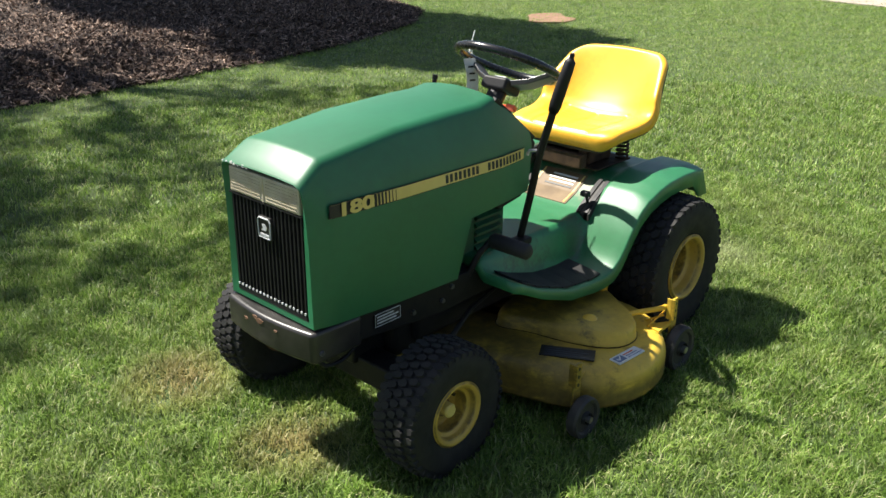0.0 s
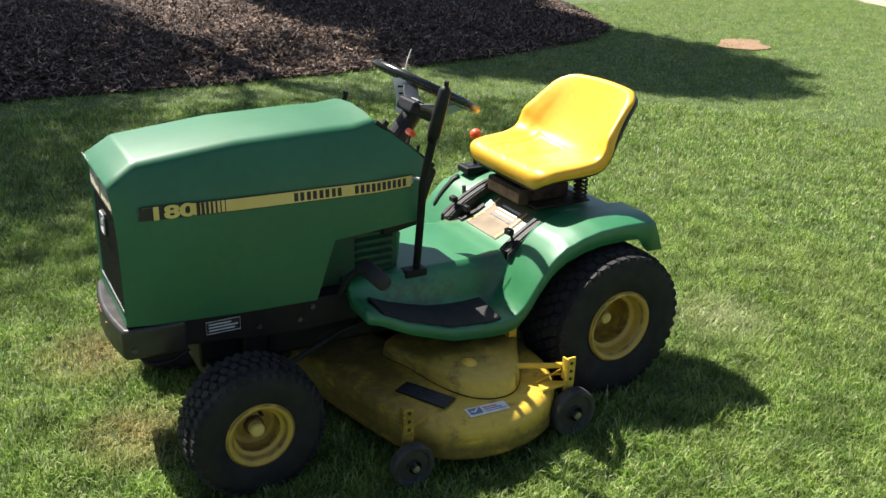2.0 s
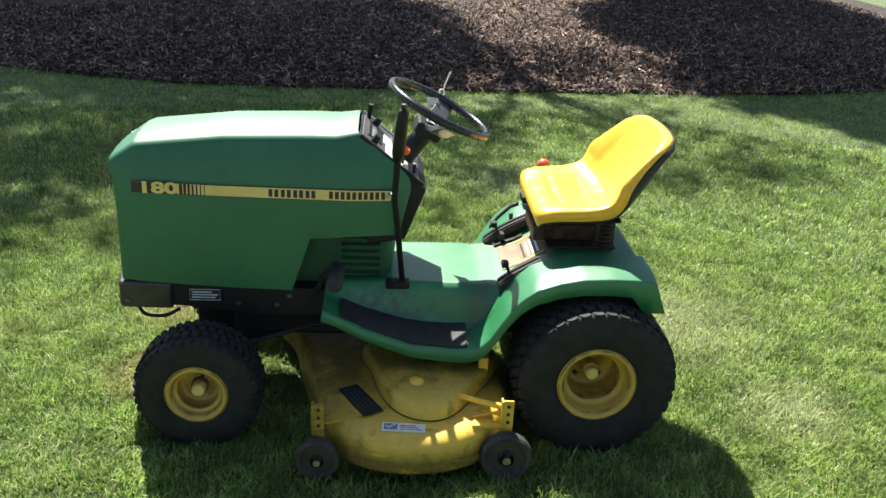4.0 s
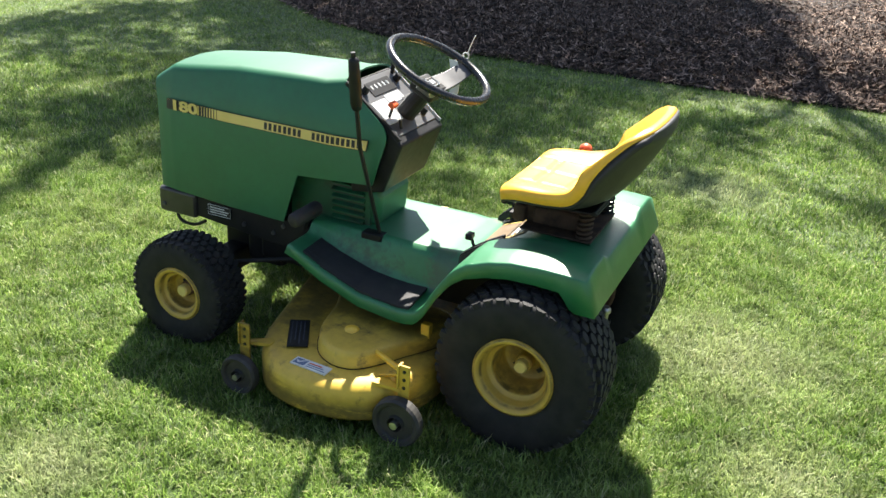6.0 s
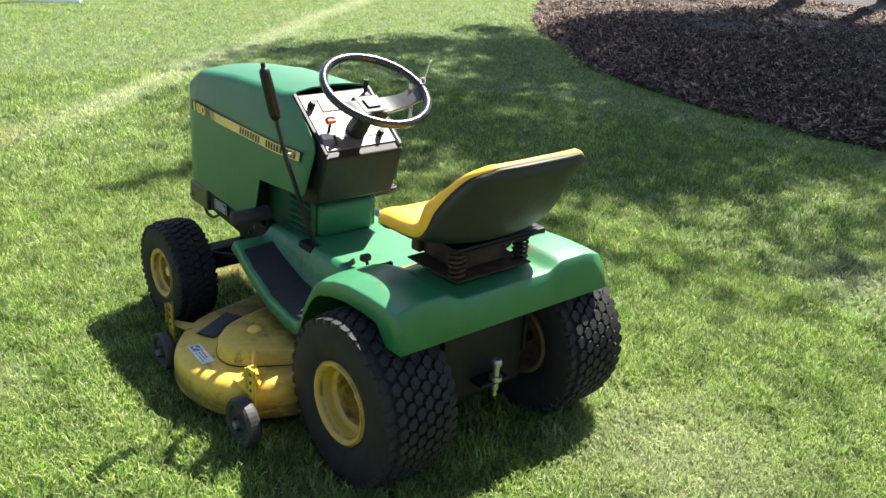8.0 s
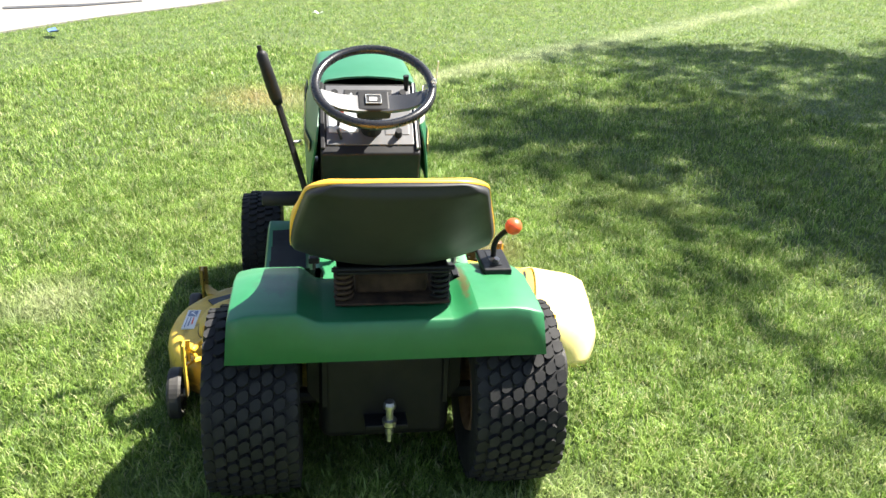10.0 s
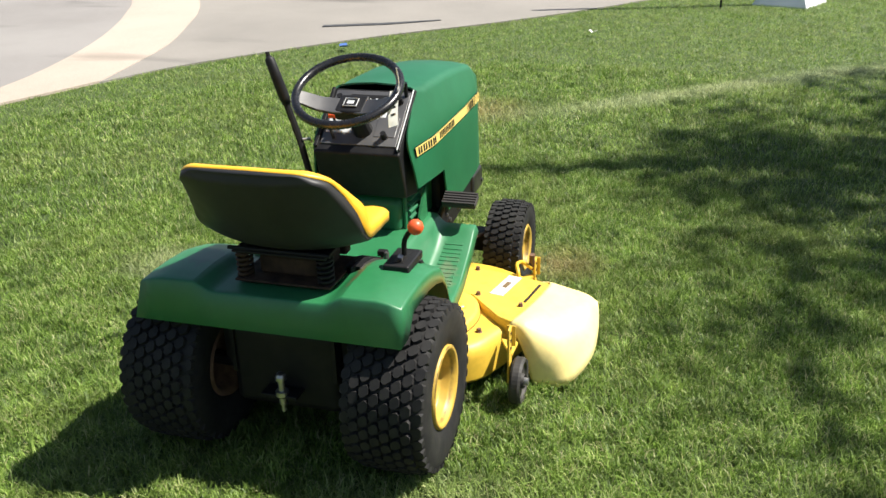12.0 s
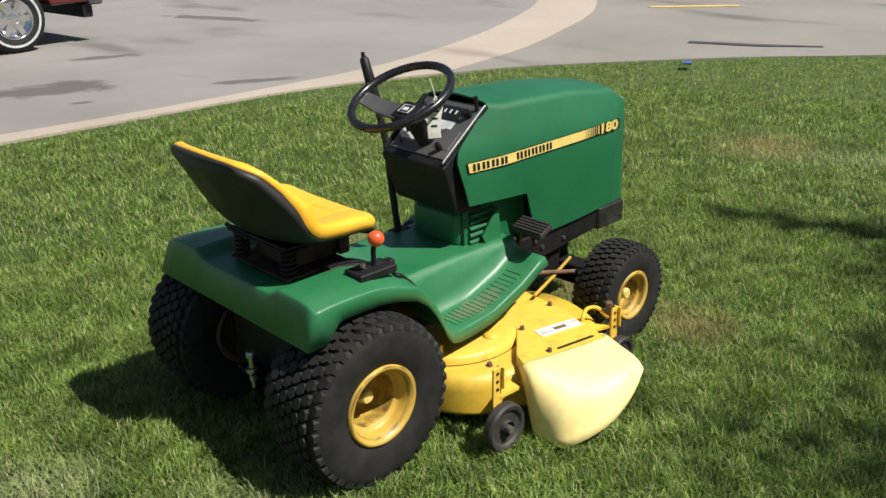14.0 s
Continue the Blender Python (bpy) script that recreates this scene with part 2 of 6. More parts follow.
def prismed(pts, lo, hi, axis="y"):
    bm = bmesh.new()
    prism(bm, pts, lo, hi, axis)
    return bm


def skin(bm, rings, closed=True, caps=True):
    vv = [[bm.verts.new(p) for p in r] for r in rings]
    n = len(rings[0])
    for a, b in zip(vv, vv[1:]):
        for i in range(n if closed else n - 1):
            j = (i + 1) % n
            bm.faces.new((a[i], a[j], b[j], b[i]))
    if caps and closed:
        bm.faces.new(vv[0][::-1])
        bm.faces.new(vv[-1])
    return vv


def tube(pts, r, n=10, closed=False, flat=1.0):
    """A round bar along points; r may be a list; flat squeezes it across."""
    bm = bmesh.new()
    P = [Vector(p) for p in pts]
    R = r if isinstance(r, (list, tuple)) else [r] * len(P)
    rings, up = [], None
    for i, p in enumerate(P):
        a = P[i - 1] if i > 0 else (P[-1] if closed else p)
        b = P[i + 1] if i < len(P) - 1 else (P[0] if closed else p)
        d = (b - a).normalized()
        if up is None:
            up = d.orthogonal().normalized()
        up = (up - d * up.dot(d)).normalized()
        s = d.cross(up)
        rings.append([p + (up * math.cos(2 * math.pi * k / n) * flat + s * math.sin(2 * math.pi * k / n)) * R[i] for k in range(n)])
    if closed:
        rings.append(rings[0])
        skin(bm, rings, True, False)
        bmesh.ops.remove_doubles(bm, verts=bm.verts[:], dist=1e-6)
    else:
        skin(bm, rings)
    return bm


def lathe(profile, n=48, axis="y", at=(0, 0, 0)):
    """Turns (radius, along) points about an axis through at."""
    bm = bmesh.new()
    rings = []
    for k in range(n):
        c, s = math.cos(2 * math.pi * k / n), math.sin(2 * math.pi * k / n)
        rings.append([{"y": (r * c, d, r * s), "z": (r * c, r * s, d), "x": (d, r * c, r * s)}[axis] for r, d in profile])
    vv = [[bm.verts.new(Vector(p) + Vector(at)) for p in r] for r in rings]
    m = len(profile)
    for k in range(n):
        a, b = vv[k], vv[(k + 1) % n]
        for i in range(m - 1):
            bm.faces.new((a[i], a[i + 1], b[i + 1], b[i]))
    bmesh.ops.remove_doubles(bm, verts=bm.verts[:], dist=1e-6)
    return bm


def catmull(pts, per=6, closed=False):
    P = [np.array(p, float) for p in pts]
    n, out = len(P), []
    for i in range(n if closed else n - 1):
        p0 = P[(i - 1) % n] if closed or i > 0 else 2 * P[0] - P[1]
        p1, p2 = P[i], P[(i + 1) % n]
        p3 = P[(i + 2) % n] if closed or i < n - 2 else 2 * P[-1] - P[-2]
        for k in range(per):
            t = k / per
            out.append(0.5 * (2 * p1 + (p2 - p0) * t + (2 * p0 - 5 * p1 + 4 * p2 - p3) * t * t + (3 * p1 - p0 - 3 * p2 + p3) * t ** 3))
    if not closed:
        out.append(P[-1])
    return [tuple(float(c) for c in p) for p in out]


def interp(x, xs, ys):
    return float(np.interp(x, xs, ys))


def step(a, b, x):
    t = min(1.0, max(0.0, (x - a) / (b - a)))
    return t * t * (3 - 2 * t)


def inside(px, py, poly):
    """Which of the points lie in the polygon."""
    px, py = np.asarray(px), np.asarray(py)
    hit = np.zeros(px.shape, bool)
    for (x0, y0), (x1, y1) in zip(poly, poly[1:] + poly[:1]):
        if y0 != y1:
            cross = ((y0 > py) != (y1 > py)) & (px < (x1 - x0) * (py - y0) / (y1 - y0) + x0)
            hit ^= cross
    return hit


# ---- ground, bed and paving ----
LAWN_EDGE = catmull([(32, -12.0), (14, -7.2), (4.5, -4.9), (2.0, -4.35), (-0.74, -4.28), (-3.0, -4.24), (-4.3, -3.86), (-5.05, -3.57), (-5.95, -2.98), (-6.95, -2.20), (-8.05, -1.15), (-9.6, 0.0), (-11.3, 1.0), (-14.5, 3.0)], 5)
BED = catmull([(-9.6, 10.4), (-7.7, 8.1), (-6.0, 6.35), (-4.9, 5.66), (-3.85, 4.99), (-2.7, 4.64), (-1.5, 4.60), (0.1, 4.68), (1.5, 4.80), (2.6, 4.95), (3.8, 5.25), (4.9, 5.80), (5.7, 6.70), (6.75, 9.0), (7.2, 13.0), (0, 17), (-9.6, 15)], 5, closed=True)
ROAD = [tuple(p) for p in LAWN_EDGE] + [(-60, 20), (-60, -60), (40, -60), (40, -14)]


def lawn_material():
    m, nt, b = mat("lawn", 0.75)
    pos = coords(nt)
    fine = noise_node(nt, 55, 8, 0.7, pos)
    mid = noise_node(nt, 2.6, 5, 0.6, pos)
    big = noise_node(nt, 0.5, 3, 0.5, pos)
    col = ramp(nt, fine, [(0.30, (0.026, 0.044, 0.010)), (0.5, (0.066, 0.106, 0.022)), (0.72, (0.130, 0.182, 0.046))])
    col = mix(nt, ramp(nt, mid, [(0.45, (0, 0, 0)), (0.75, (0.35, 0.35, 0.35))]), col, (0.125, 0.155, 0.048))
    col = mix(nt, ramp(nt, big, [(0.42, (0, 0, 0)), (0.65, (0.4, 0.4, 0.4))]), col, (0.066, 0.120, 0.021))
    nt.links.new(col, b.inputs["Base Color"])
    bump(nt, b, fine, 0.9, 0.03)
    return m


def blade_material():
    m, nt, b = mat("grass_blades", 0.45)
    g = nt.nodes.new("ShaderNodeNewGeometry")
    pos = coords(nt)
    rnd = g.outputs["Random Per Island"]
    col = ramp(nt, rnd, [(0.0, (0.076, 0.142, 0.022)), (0.35, (0.146, 0.246, 0.040)), (0.66, (0.250, 0.380, 0.074)), (0.86, (0.36, 0.48, 0.13)), (0.95, (0.49, 0.48, 0.25))])
    patch = noise_node(nt, 1.1, 4, 0.6, pos)
    col = mix(nt, ramp(nt, patch, [(0.46, (0, 0, 0)), (0.72, (0.45, 0.45, 0.45))]), col, (0.27, 0.31, 0.10))
    deep = noise_node(nt, 2.7, 3, 0.5, pos)
    col = mix(nt, ramp(nt, deep, [(0.50, (0, 0, 0)), (0.72, (0.5, 0.5, 0.5))]), col, (0.085, 0.165, 0.022))
    tuft = noise_node(nt, 8.0, 4, 0.6, pos)
    col = mix(nt, 1.0, col, ramp(nt, tuft, [(0.34, (0.58, 0.60, 0.56)), (0.52, (1.0, 1.0, 1.0)), (0.68, (1.28, 1.26, 1.22))]), "MULTIPLY")
    # straw-coloured dry spots in the turf, and paler whitish-green spots
    for (x, y, r) in ((0.50, 0.45, 0.48), (0.16, 2.25, 0.42), (-1.45, 0.52, 0.24), (-1.42, -0.02, 0.22), (-1.05, -1.15, 0.25), (0.75, -0.2, 0.25), (-4.0, -0.5, 0.5)):
        d = nt.nodes.new("ShaderNodeVectorMath")
        d.operation = "DISTANCE"
        d.inputs[1].default_value = (x, y, 0.03)
        nt.links.new(pos, d.inputs[0])
        k = nt.nodes.new("ShaderNodeMapRange")
        k.inputs["From Min"].default_value, k.inputs["From Max"].default_value = r, r * 0.15
        k.inputs["To Max"].default_value = 0.7 if x < -1.3 else 0.5
        nt.links.new(d.outputs["Value"], k.inputs["Value"])
        col = mix(nt, k.outputs["Result"], col, (0.44, 0.34, 0.16) if x < -1.3 else (0.52, 0.53, 0.31))
    # pale trodden line across the turf
    dot = nt.nodes.new("ShaderNodeVectorMath")
    dot.operation = "DOT_PRODUCT"
    dot.inputs[1].default_value = (0.763, 0.645, 0)
    nt.links.new(pos, dot.inputs[0])
    off = nt.nodes.new("ShaderNodeMath")
    off.operation = "MULTIPLY_ADD"
    off.inputs[1].default_value, off.inputs[2].default_value = 0.5, 2.80
    nt.links.new(noise_node(nt, 0.9, 3, 0.5, pos), off.inputs[0])
    dist = nt.nodes.new("ShaderNodeMath")
    dist.operation = "ADD"
    nt.links.new(dot.outputs["Value"], dist.inputs[0])
    nt.links.new(off.outputs[0], dist.inputs[1])
    ab = nt.nodes.new("ShaderNodeMath")
    ab.operation = "ABSOLUTE"
    nt.links.new(dist.outputs[0], ab.inputs[0])
    trod = nt.nodes.new("ShaderNodeMapRange")
    trod.inputs["From Min"].default_value, trod.inputs["From Max"].default_value, trod.inputs["To Max"].default_value = 0.24, 0.04, 0.85
    nt.links.new(ab.outputs[0], trod.inputs["Value"])
    sx = nt.nodes.new("ShaderNodeSeparateXYZ")
    nt.links.new(pos, sx.inputs[0])
    ends = nt.nodes.new("ShaderNodeMapRange")
    ends.inputs["From Min"].default_value, ends.inputs["From Max"].default_value = -3.6, -4.6
    nt.links.new(sx.outputs["X"], ends.inputs["Value"])
    both = nt.nodes.new("ShaderNodeMath")
    both.operation = "MULTIPLY"
    nt.links.new(trod.outputs["Result"], both.inputs[0])
    nt.links.new(ends.outputs["Result"], both.inputs[1])
    col = mix(nt, both.outputs[0], col, (0.50, 0.54, 0.29))
    nt.links.new(col, b.inputs["Base Color"])
    b.inputs["Specular IOR Level"].default_value = 0.35
    tr = nt.nodes.new("ShaderNodeBsdfTranslucent")
    nt.links.new(col, tr.inputs["Color"])
    mx = nt.nodes.new("ShaderNodeMixShader")
    mx.inputs[0].default_value = 0.42
    nt.links.new(b.outputs[0], mx.inputs[1])
    nt.links.new(tr.outputs[0], mx.inputs[2])
    nt.links.new(mx.outputs[0], nt.nodes["Material Output"].inputs["Surface"])
    return m


def sheet(name, pts, z, material, label, category, thick=0.012):
    bm = bmesh.new()
    top = [bm.verts.new((p[0], p[1], z)) for p in pts]
    low = [bm.verts.new((p[0], p[1], z - thick)) for p in pts]
    bm.faces.new(top)
    for i in range(len(pts)):
        j = (i + 1) % len(pts)
        bm.faces.new((top[i], low[i], low[j], top[j]))
    bmesh.ops.triangulate(bm, faces=[f for f in bm.faces if len(f.verts) > 4])
    return tagged(link(name, bm, material), label, category, kind="structure")


def asphalt_material(name, dark, light, oil_spots=()):
    m, nt, b = mat(name, 0.85)
    pos = coords(nt)
    grit = noise_node(nt, 120, 4, 0.7, pos)
    stain = noise_node(nt, 0.45, 6, 0.6, pos)
    col = ramp(nt, stain, [(0.3, dark), (0.62, light)])
    col = mix(nt, 0.35, col, ramp(nt, grit, [(0.35, tuple(c * 0.6 for c in dark)), (0.65, tuple(c * 1.2 for c in light))]))
    oil = noise_node(nt, 0.9, 3, 0.5, pos, (1.0, 0.35, 1.0))
    col = mix(nt, ramp(nt, oil, [(0.60, (0, 0, 0)), (0.70, (0.6, 0.6, 0.6))]), col, tuple(c * 0.4 for c in dark))
    for (x, y, length, width, turn) in oil_spots:
        mp = nt.nodes.new("ShaderNodeMapping")
        mp.vector_type = "TEXTURE"
        mp.inputs["Location"].default_value = (x, y, 0)
        mp.inputs["Rotation"].default_value = (0, 0, radians(turn))
        mp.inputs["Scale"].default_value = (length / 2, width / 2, 1)
        nt.links.new(pos, mp.inputs["Vector"])
        d = nt.nodes.new("ShaderNodeVectorMath")
        d.operation = "LENGTH"
        nt.links.new(mp.outputs[0], d.inputs[0])
        s = nt.nodes.new("ShaderNodeMath")
        s.operation = "MULTIPLY_ADD"
        s.inputs[1].default_value = 0.5
        nt.links.new(d.outputs["Value"], s.inputs[0])
        nt.links.new(noise_node(nt, 3.5, 5, 0.6, pos), s.inputs[2])
        col = mix(nt, ramp(nt, s.outputs[0], [(0.80, (0.7, 0.7, 0.7)), (1.0, (0, 0, 0))]), col, tuple(c * 0.3 for c in dark))
    nt.links.new(col, b.inputs["Base Color"])
    bump(nt, b, grit, 0.5, 0.006)
    return m


M_LAWN, M_BLADE = lawn_material(), blade_material()
M_ASPH = asphalt_material("pale_old_asphalt", (0.185, 0.172, 0.164), (0.275, 0.260, 0.247), ((-1.6, -5.9, 1.2, 0.7, 168), (-3.05, -4.85, 0.9, 0.22, 153), (-1.53, -5.15, 0.25, 0.12, 160), (-5.1, -9.2, 0.4, 2.0, 20), (-2.6, -7.2, 1.0, 0.25, 160), (0.6, -5.6, 1.2, 0.3, 170)))
M_DRIVE = asphalt_material("weathered_drive_asphalt", (0.18, 0.168, 0.152), (0.265, 0.245, 0.22))
M_CONC = asphalt_material("gutter_concrete", (0.33, 0.28, 0.23), (0.44, 0.375, 0.315))
M_TAR = simple("crack_filler_tar", (0.03, 0.03, 0.032), (0.07, 0.07, 0.07), (0.5, 0.7), 8)
M_LINE = simple("worn_yellow_line_paint", (0.55, 0.38, 0.10), (0.66, 0.48, 0.18), (0.6, 0.8), 9)


def ground():
    bm = bmesh.new()
    rings = [0, 6, 12, 25, 60, 150, 400, 900]
    n = 48
    prev = [bm.verts.new((0, 0, 0))]
    for r in rings[1:]:
        cur = [bm.verts.new((r * math.cos(2 * math.pi * k / n), r * math.sin(2 * math.pi * k / n), 0)) for k in range(n)]
        for k in range(n):
            j = (k + 1) % n
            bm.faces.new((prev[0], cur[k], cur[j]) if len(prev) == 1 else (prev[k], cur[k], cur[j], prev[j]))
        prev = cur
    tagged(link("ground", bm, M_LAWN), "flat green lawn of mown grass with worn patches", "lawn", kind="structure")


def grass():
    rng = np.random.default_rng(7)
    bed, road = list(BED), list(ROAD)

    def scatter(lo, hi, density, keep):
        n = int((hi[0] - lo[0]) * (hi[1] - lo[1]) * density)
        x, y = rng.uniform(lo[0], hi[0], n), rng.uniform(lo[1], hi[1], n)
        clump = np.sin(x * 23 + 3 * np.sin(y * 17)) * np.sin(y * 27 + 2 * np.sin(x * 19))
        ok = keep(x, y) & ~inside(x, y, bed) & ~inside(x, y, road) & (rng.uniform(-1.3, 1, n) < clump + 0.35)
        return x[ok], y[ok]

    def tall(x, y):
        """Tufts: where the turf stands higher."""
        a = np.sin(x * 11 + 2.1 * np.sin(y * 7)) * np.sin(y * 13 + 1.7 * np.sin(x * 9)) + 0.6 * np.sin(x * 31 + y * 17 + 2 * np.sin(y * 23)) * np.sin(y * 29 - x * 13)
        return 1 + 0.28 * a

    def near(x, y):
        return ((x + 0.6) / 2.5) ** 2 + (y / 2.0) ** 2

    sets = [(scatter((-3.2, -2.1), (2.0, 2.1), 33000, lambda x, y: near(x, y) < 1), 0.041, 0.0031, True),
            (scatter((-6.0, -4.5), (4.7, 4.6), 9500, lambda x, y: (near(x, y) >= 1) & (near(x, y) < 4.2)), 0.041, 0.0046, True),
            (scatter((-11.5, -5.0), (12.5, 8.5), 6800, lambda x, y: near(x, y) >= 4.2), 0.034, 0.0052, False)]
    verts, faces, base = [], [], 0
    for (x, y), length, width, bent in sets:
        n = len(x)
        a, lean = rng.uniform(0, 2 * np.pi, n), rng.uniform(0.45, 1.35, n)
        h = length * rng.uniform(0.55, 1.3, n) * tall(x, y)
        turn = a + np.pi / 2 + rng.normal(0, 0.5, n)
        wx, wy = np.cos(turn) * width / 2, np.sin(turn) * width / 2
        wk = rng.uniform(0.7, 1.4, n)
        wx, wy = wx * wk, wy * wk
        dx, dy = np.cos(a), np.sin(a)
        z0 = np.zeros(n) - 0.002
        if bent:
            mx, my, mz = x + dx * h * 0.55 * np.sin(lean * 0.6), y + dy * h * 0.55 * np.sin(lean * 0.6), h * 0.55 * np.cos(lean * 0.6)
            tx, ty, tz = mx + dx * h * 0.5 * np.sin(lean * 1.35), my + dy * h * 0.5 * np.sin(lean * 1.35), mz + h * 0.5 * np.cos(lean * 1.35)
            v = np.stack([np.stack([x - wx, y - wy, z0], 1), np.stack([x + wx, y + wy, z0], 1),
                          np.stack([mx + wx * .8, my + wy * .8, mz], 1), np.stack([mx - wx * .8, my - wy * .8, mz], 1), np.stack([tx, ty, tz], 1)], 1).reshape(-1, 3)
            k = base + 5 * np.arange(n)
            f = np.concatenate([np.stack([k, k + 1, k + 2], 1), np.stack([k, k + 2, k + 3], 1), np.stack([k + 3, k + 2, k + 4], 1)])
            base += 5 * n
        else:
            v = np.stack([np.stack([x - wx, y - wy, z0], 1), np.stack([x + wx, y + wy, z0], 1),
                          np.stack([x + dx * h * np.sin(lean), y + dy * h * np.sin(lean), h * np.cos(lean)], 1)], 1).reshape(-1, 3)
            k = base + 3 * np.arange(n)
            f = np.stack([k, k + 1, k + 2], 1)
            base += 3 * n
        verts.append(v)
        faces.append(f)
    tri_mesh("grass", np.concatenate(verts), np.concatenate(faces), M_BLADE, "short mown green grass blades with dry straw bits", "grass")


def tri_mesh(name, v, f, material, label="", category="", parent=None):
    me = bpy.data.meshes.new(name)
    me.vertices.add(len(v))
    me.vertices.foreach_set("co", v.astype(np.float32).ravel())
    me.loops.add(f.size)
    me.loops.foreach_set("vertex_index", f.astype(np.int32).ravel())
    me.polygons.add(len(f))
    me.polygons.foreach_set("loop_start", np.arange(0, f.size, 3, dtype=np.int32))
    me.update(calc_edges=True)
    me.materials.append(material)
    ob = new(name, me)
    if parent is not None:
        ob.parent = parent
    return tagged(ob, label, category, kind="stuff")


def mulch():
    m, nt, b = mat("shredded_bark", 0.85)
    g = nt.nodes.new("ShaderNodeNewGeometry")
    nt.links.new(ramp(nt, g.outputs["Random Per Island"], [(0.0, (0.020, 0.012, 0.009)), (0.40, (0.058, 0.036, 0.026)), (0.78, (0.175, 0.112, 0.080)), (1.0, (0.44, 0.31, 0.235))]), b.inputs["Base Color"])
    ms = simple("bark_soil", (0.012, 0.008, 0.006), (0.044, 0.027, 0.020), (0.8, 0.95), 40, relief=0.9, dist=0.03, fine=60)
    poly = list(BED)
    cx, cy = -1.3, 9.0

    def height(x, y):
        d = np.full(np.shape(x), 1e9)
        for (x0, y0), (x1, y1) in zip(poly, poly[1:] + poly[:1]):
            ex, ey = x1 - x0, y1 - y0
            t = np.clip(((x - x0) * ex + (y - y0) * ey) / (ex * ex + ey * ey + 1e-9), 0, 1)
            d = np.minimum(d, np.hypot(x - x0 - t * ex, y - y0 - t * ey))
        return 0.012 + 0.118 * np.minimum(1, d / 0.9) + 0.12 * np.minimum(1, d / 3.0) + 0.02 * np.sin(x * 3.1 + np.sin(y * 2.3)) * np.sin(y * 2.7)

    bm = bmesh.new()
    rings = []
    for s in (1.0, 0.985, 0.95, 0.9, 0.82, 0.7, 0.5, 0.25):
        xs = np.array([cx + (p[0] - cx) * s for p in poly])
        ys = np.array([cy + (p[1] - cy) * s for p in poly])
        zs = height(xs, ys) if s < 1 else np.zeros(len(xs))
        rings.append(list(zip(xs.tolist(), ys.tolist(), zs.tolist())))
    skin(bm, rings)
    tagged(link("mulch_bed", bm, ms, smooth=True), "raised planting bed covered with dark brown shredded bark mulch", "mulch bed", kind="structure")
    rng = np.random.default_rng(3)
    n = 120000
    x, y = rng.uniform(-7.5, 6.2, n), rng.uniform(4.0, 11.0, n)
    xe, ye = rng.uniform(-6.2, 5.6, n), rng.uniform(4.0, 7.2, n)
    x, y = np.concatenate([x, xe]), np.concatenate([y, ye])
    # the edge strays: shreds lie up to a hand's width out on the turf
    stray = 1.004 + .010 * np.sin(x * 5.1) * np.sin(x * 2.3 + 1) + rng.normal(0, .005, len(x))
    ok = inside(cx + (x - cx) / stray, cy + (y - cy) / stray, poly)
    x, y = x[ok], y[ok]
    z = height(x, y) + rng.uniform(0.0, 0.022, len(x))
    n = len(x)
    L, w = rng.uniform(0.012, 0.05, n), rng.uniform(0.003, 0.009, n)
    a, tilt, roll = rng.uniform(0, 2 * np.pi, n), rng.normal(0, 0.45, n), rng.uniform(-0.9, 0.9, n)
    d = np.stack([np.cos(a) * np.cos(tilt), np.sin(a) * np.cos(tilt), np.sin(tilt)], 1) * L[:, None]
    s = np.stack([-np.sin(a) * np.cos(roll), np.cos(a) * np.cos(roll), np.sin(roll)], 1) * w[:, None]
    c = np.stack([x, y, z], 1)
    v = np.stack([c - d - s, c + d - s * .6, c + d + s * .6, c - d + s], 1).reshape(-1, 3)
    k = 4 * np.arange(n)
    f = np.concatenate([np.stack([k, k + 1, k + 2], 1), np.stack([k, k + 2, k + 3], 1)])
    tri_mesh("bark_chips", v, f, m, "loose shreds of brown bark mulch on the bed", "bark mulch")


def ribbon(name, a, c, z, material, label, category):
    """Paving between two edge lines."""
    def even(line, n):
        p = np.array(line, float)
        d = np.concatenate([[0], np.cumsum(np.hypot(*np.diff(p, axis=0).T))])
        t = np.linspace(0, d[-1], n)
        return list(zip(np.interp(t, d, p[:, 0]), np.interp(t, d, p[:, 1])))
    A, C = even(a, 120), even(c, 120)
    bm = bmesh.new()
    skin(bm, [[(x, y, z - .02) for x, y in A], [(x, y, z) for x, y in A], [(x, y, z) for x, y in C], [(x, y, z - .02) for x, y in C]], False, False)
    return tagged(link(name, bm, material), label, category, kind="structure")


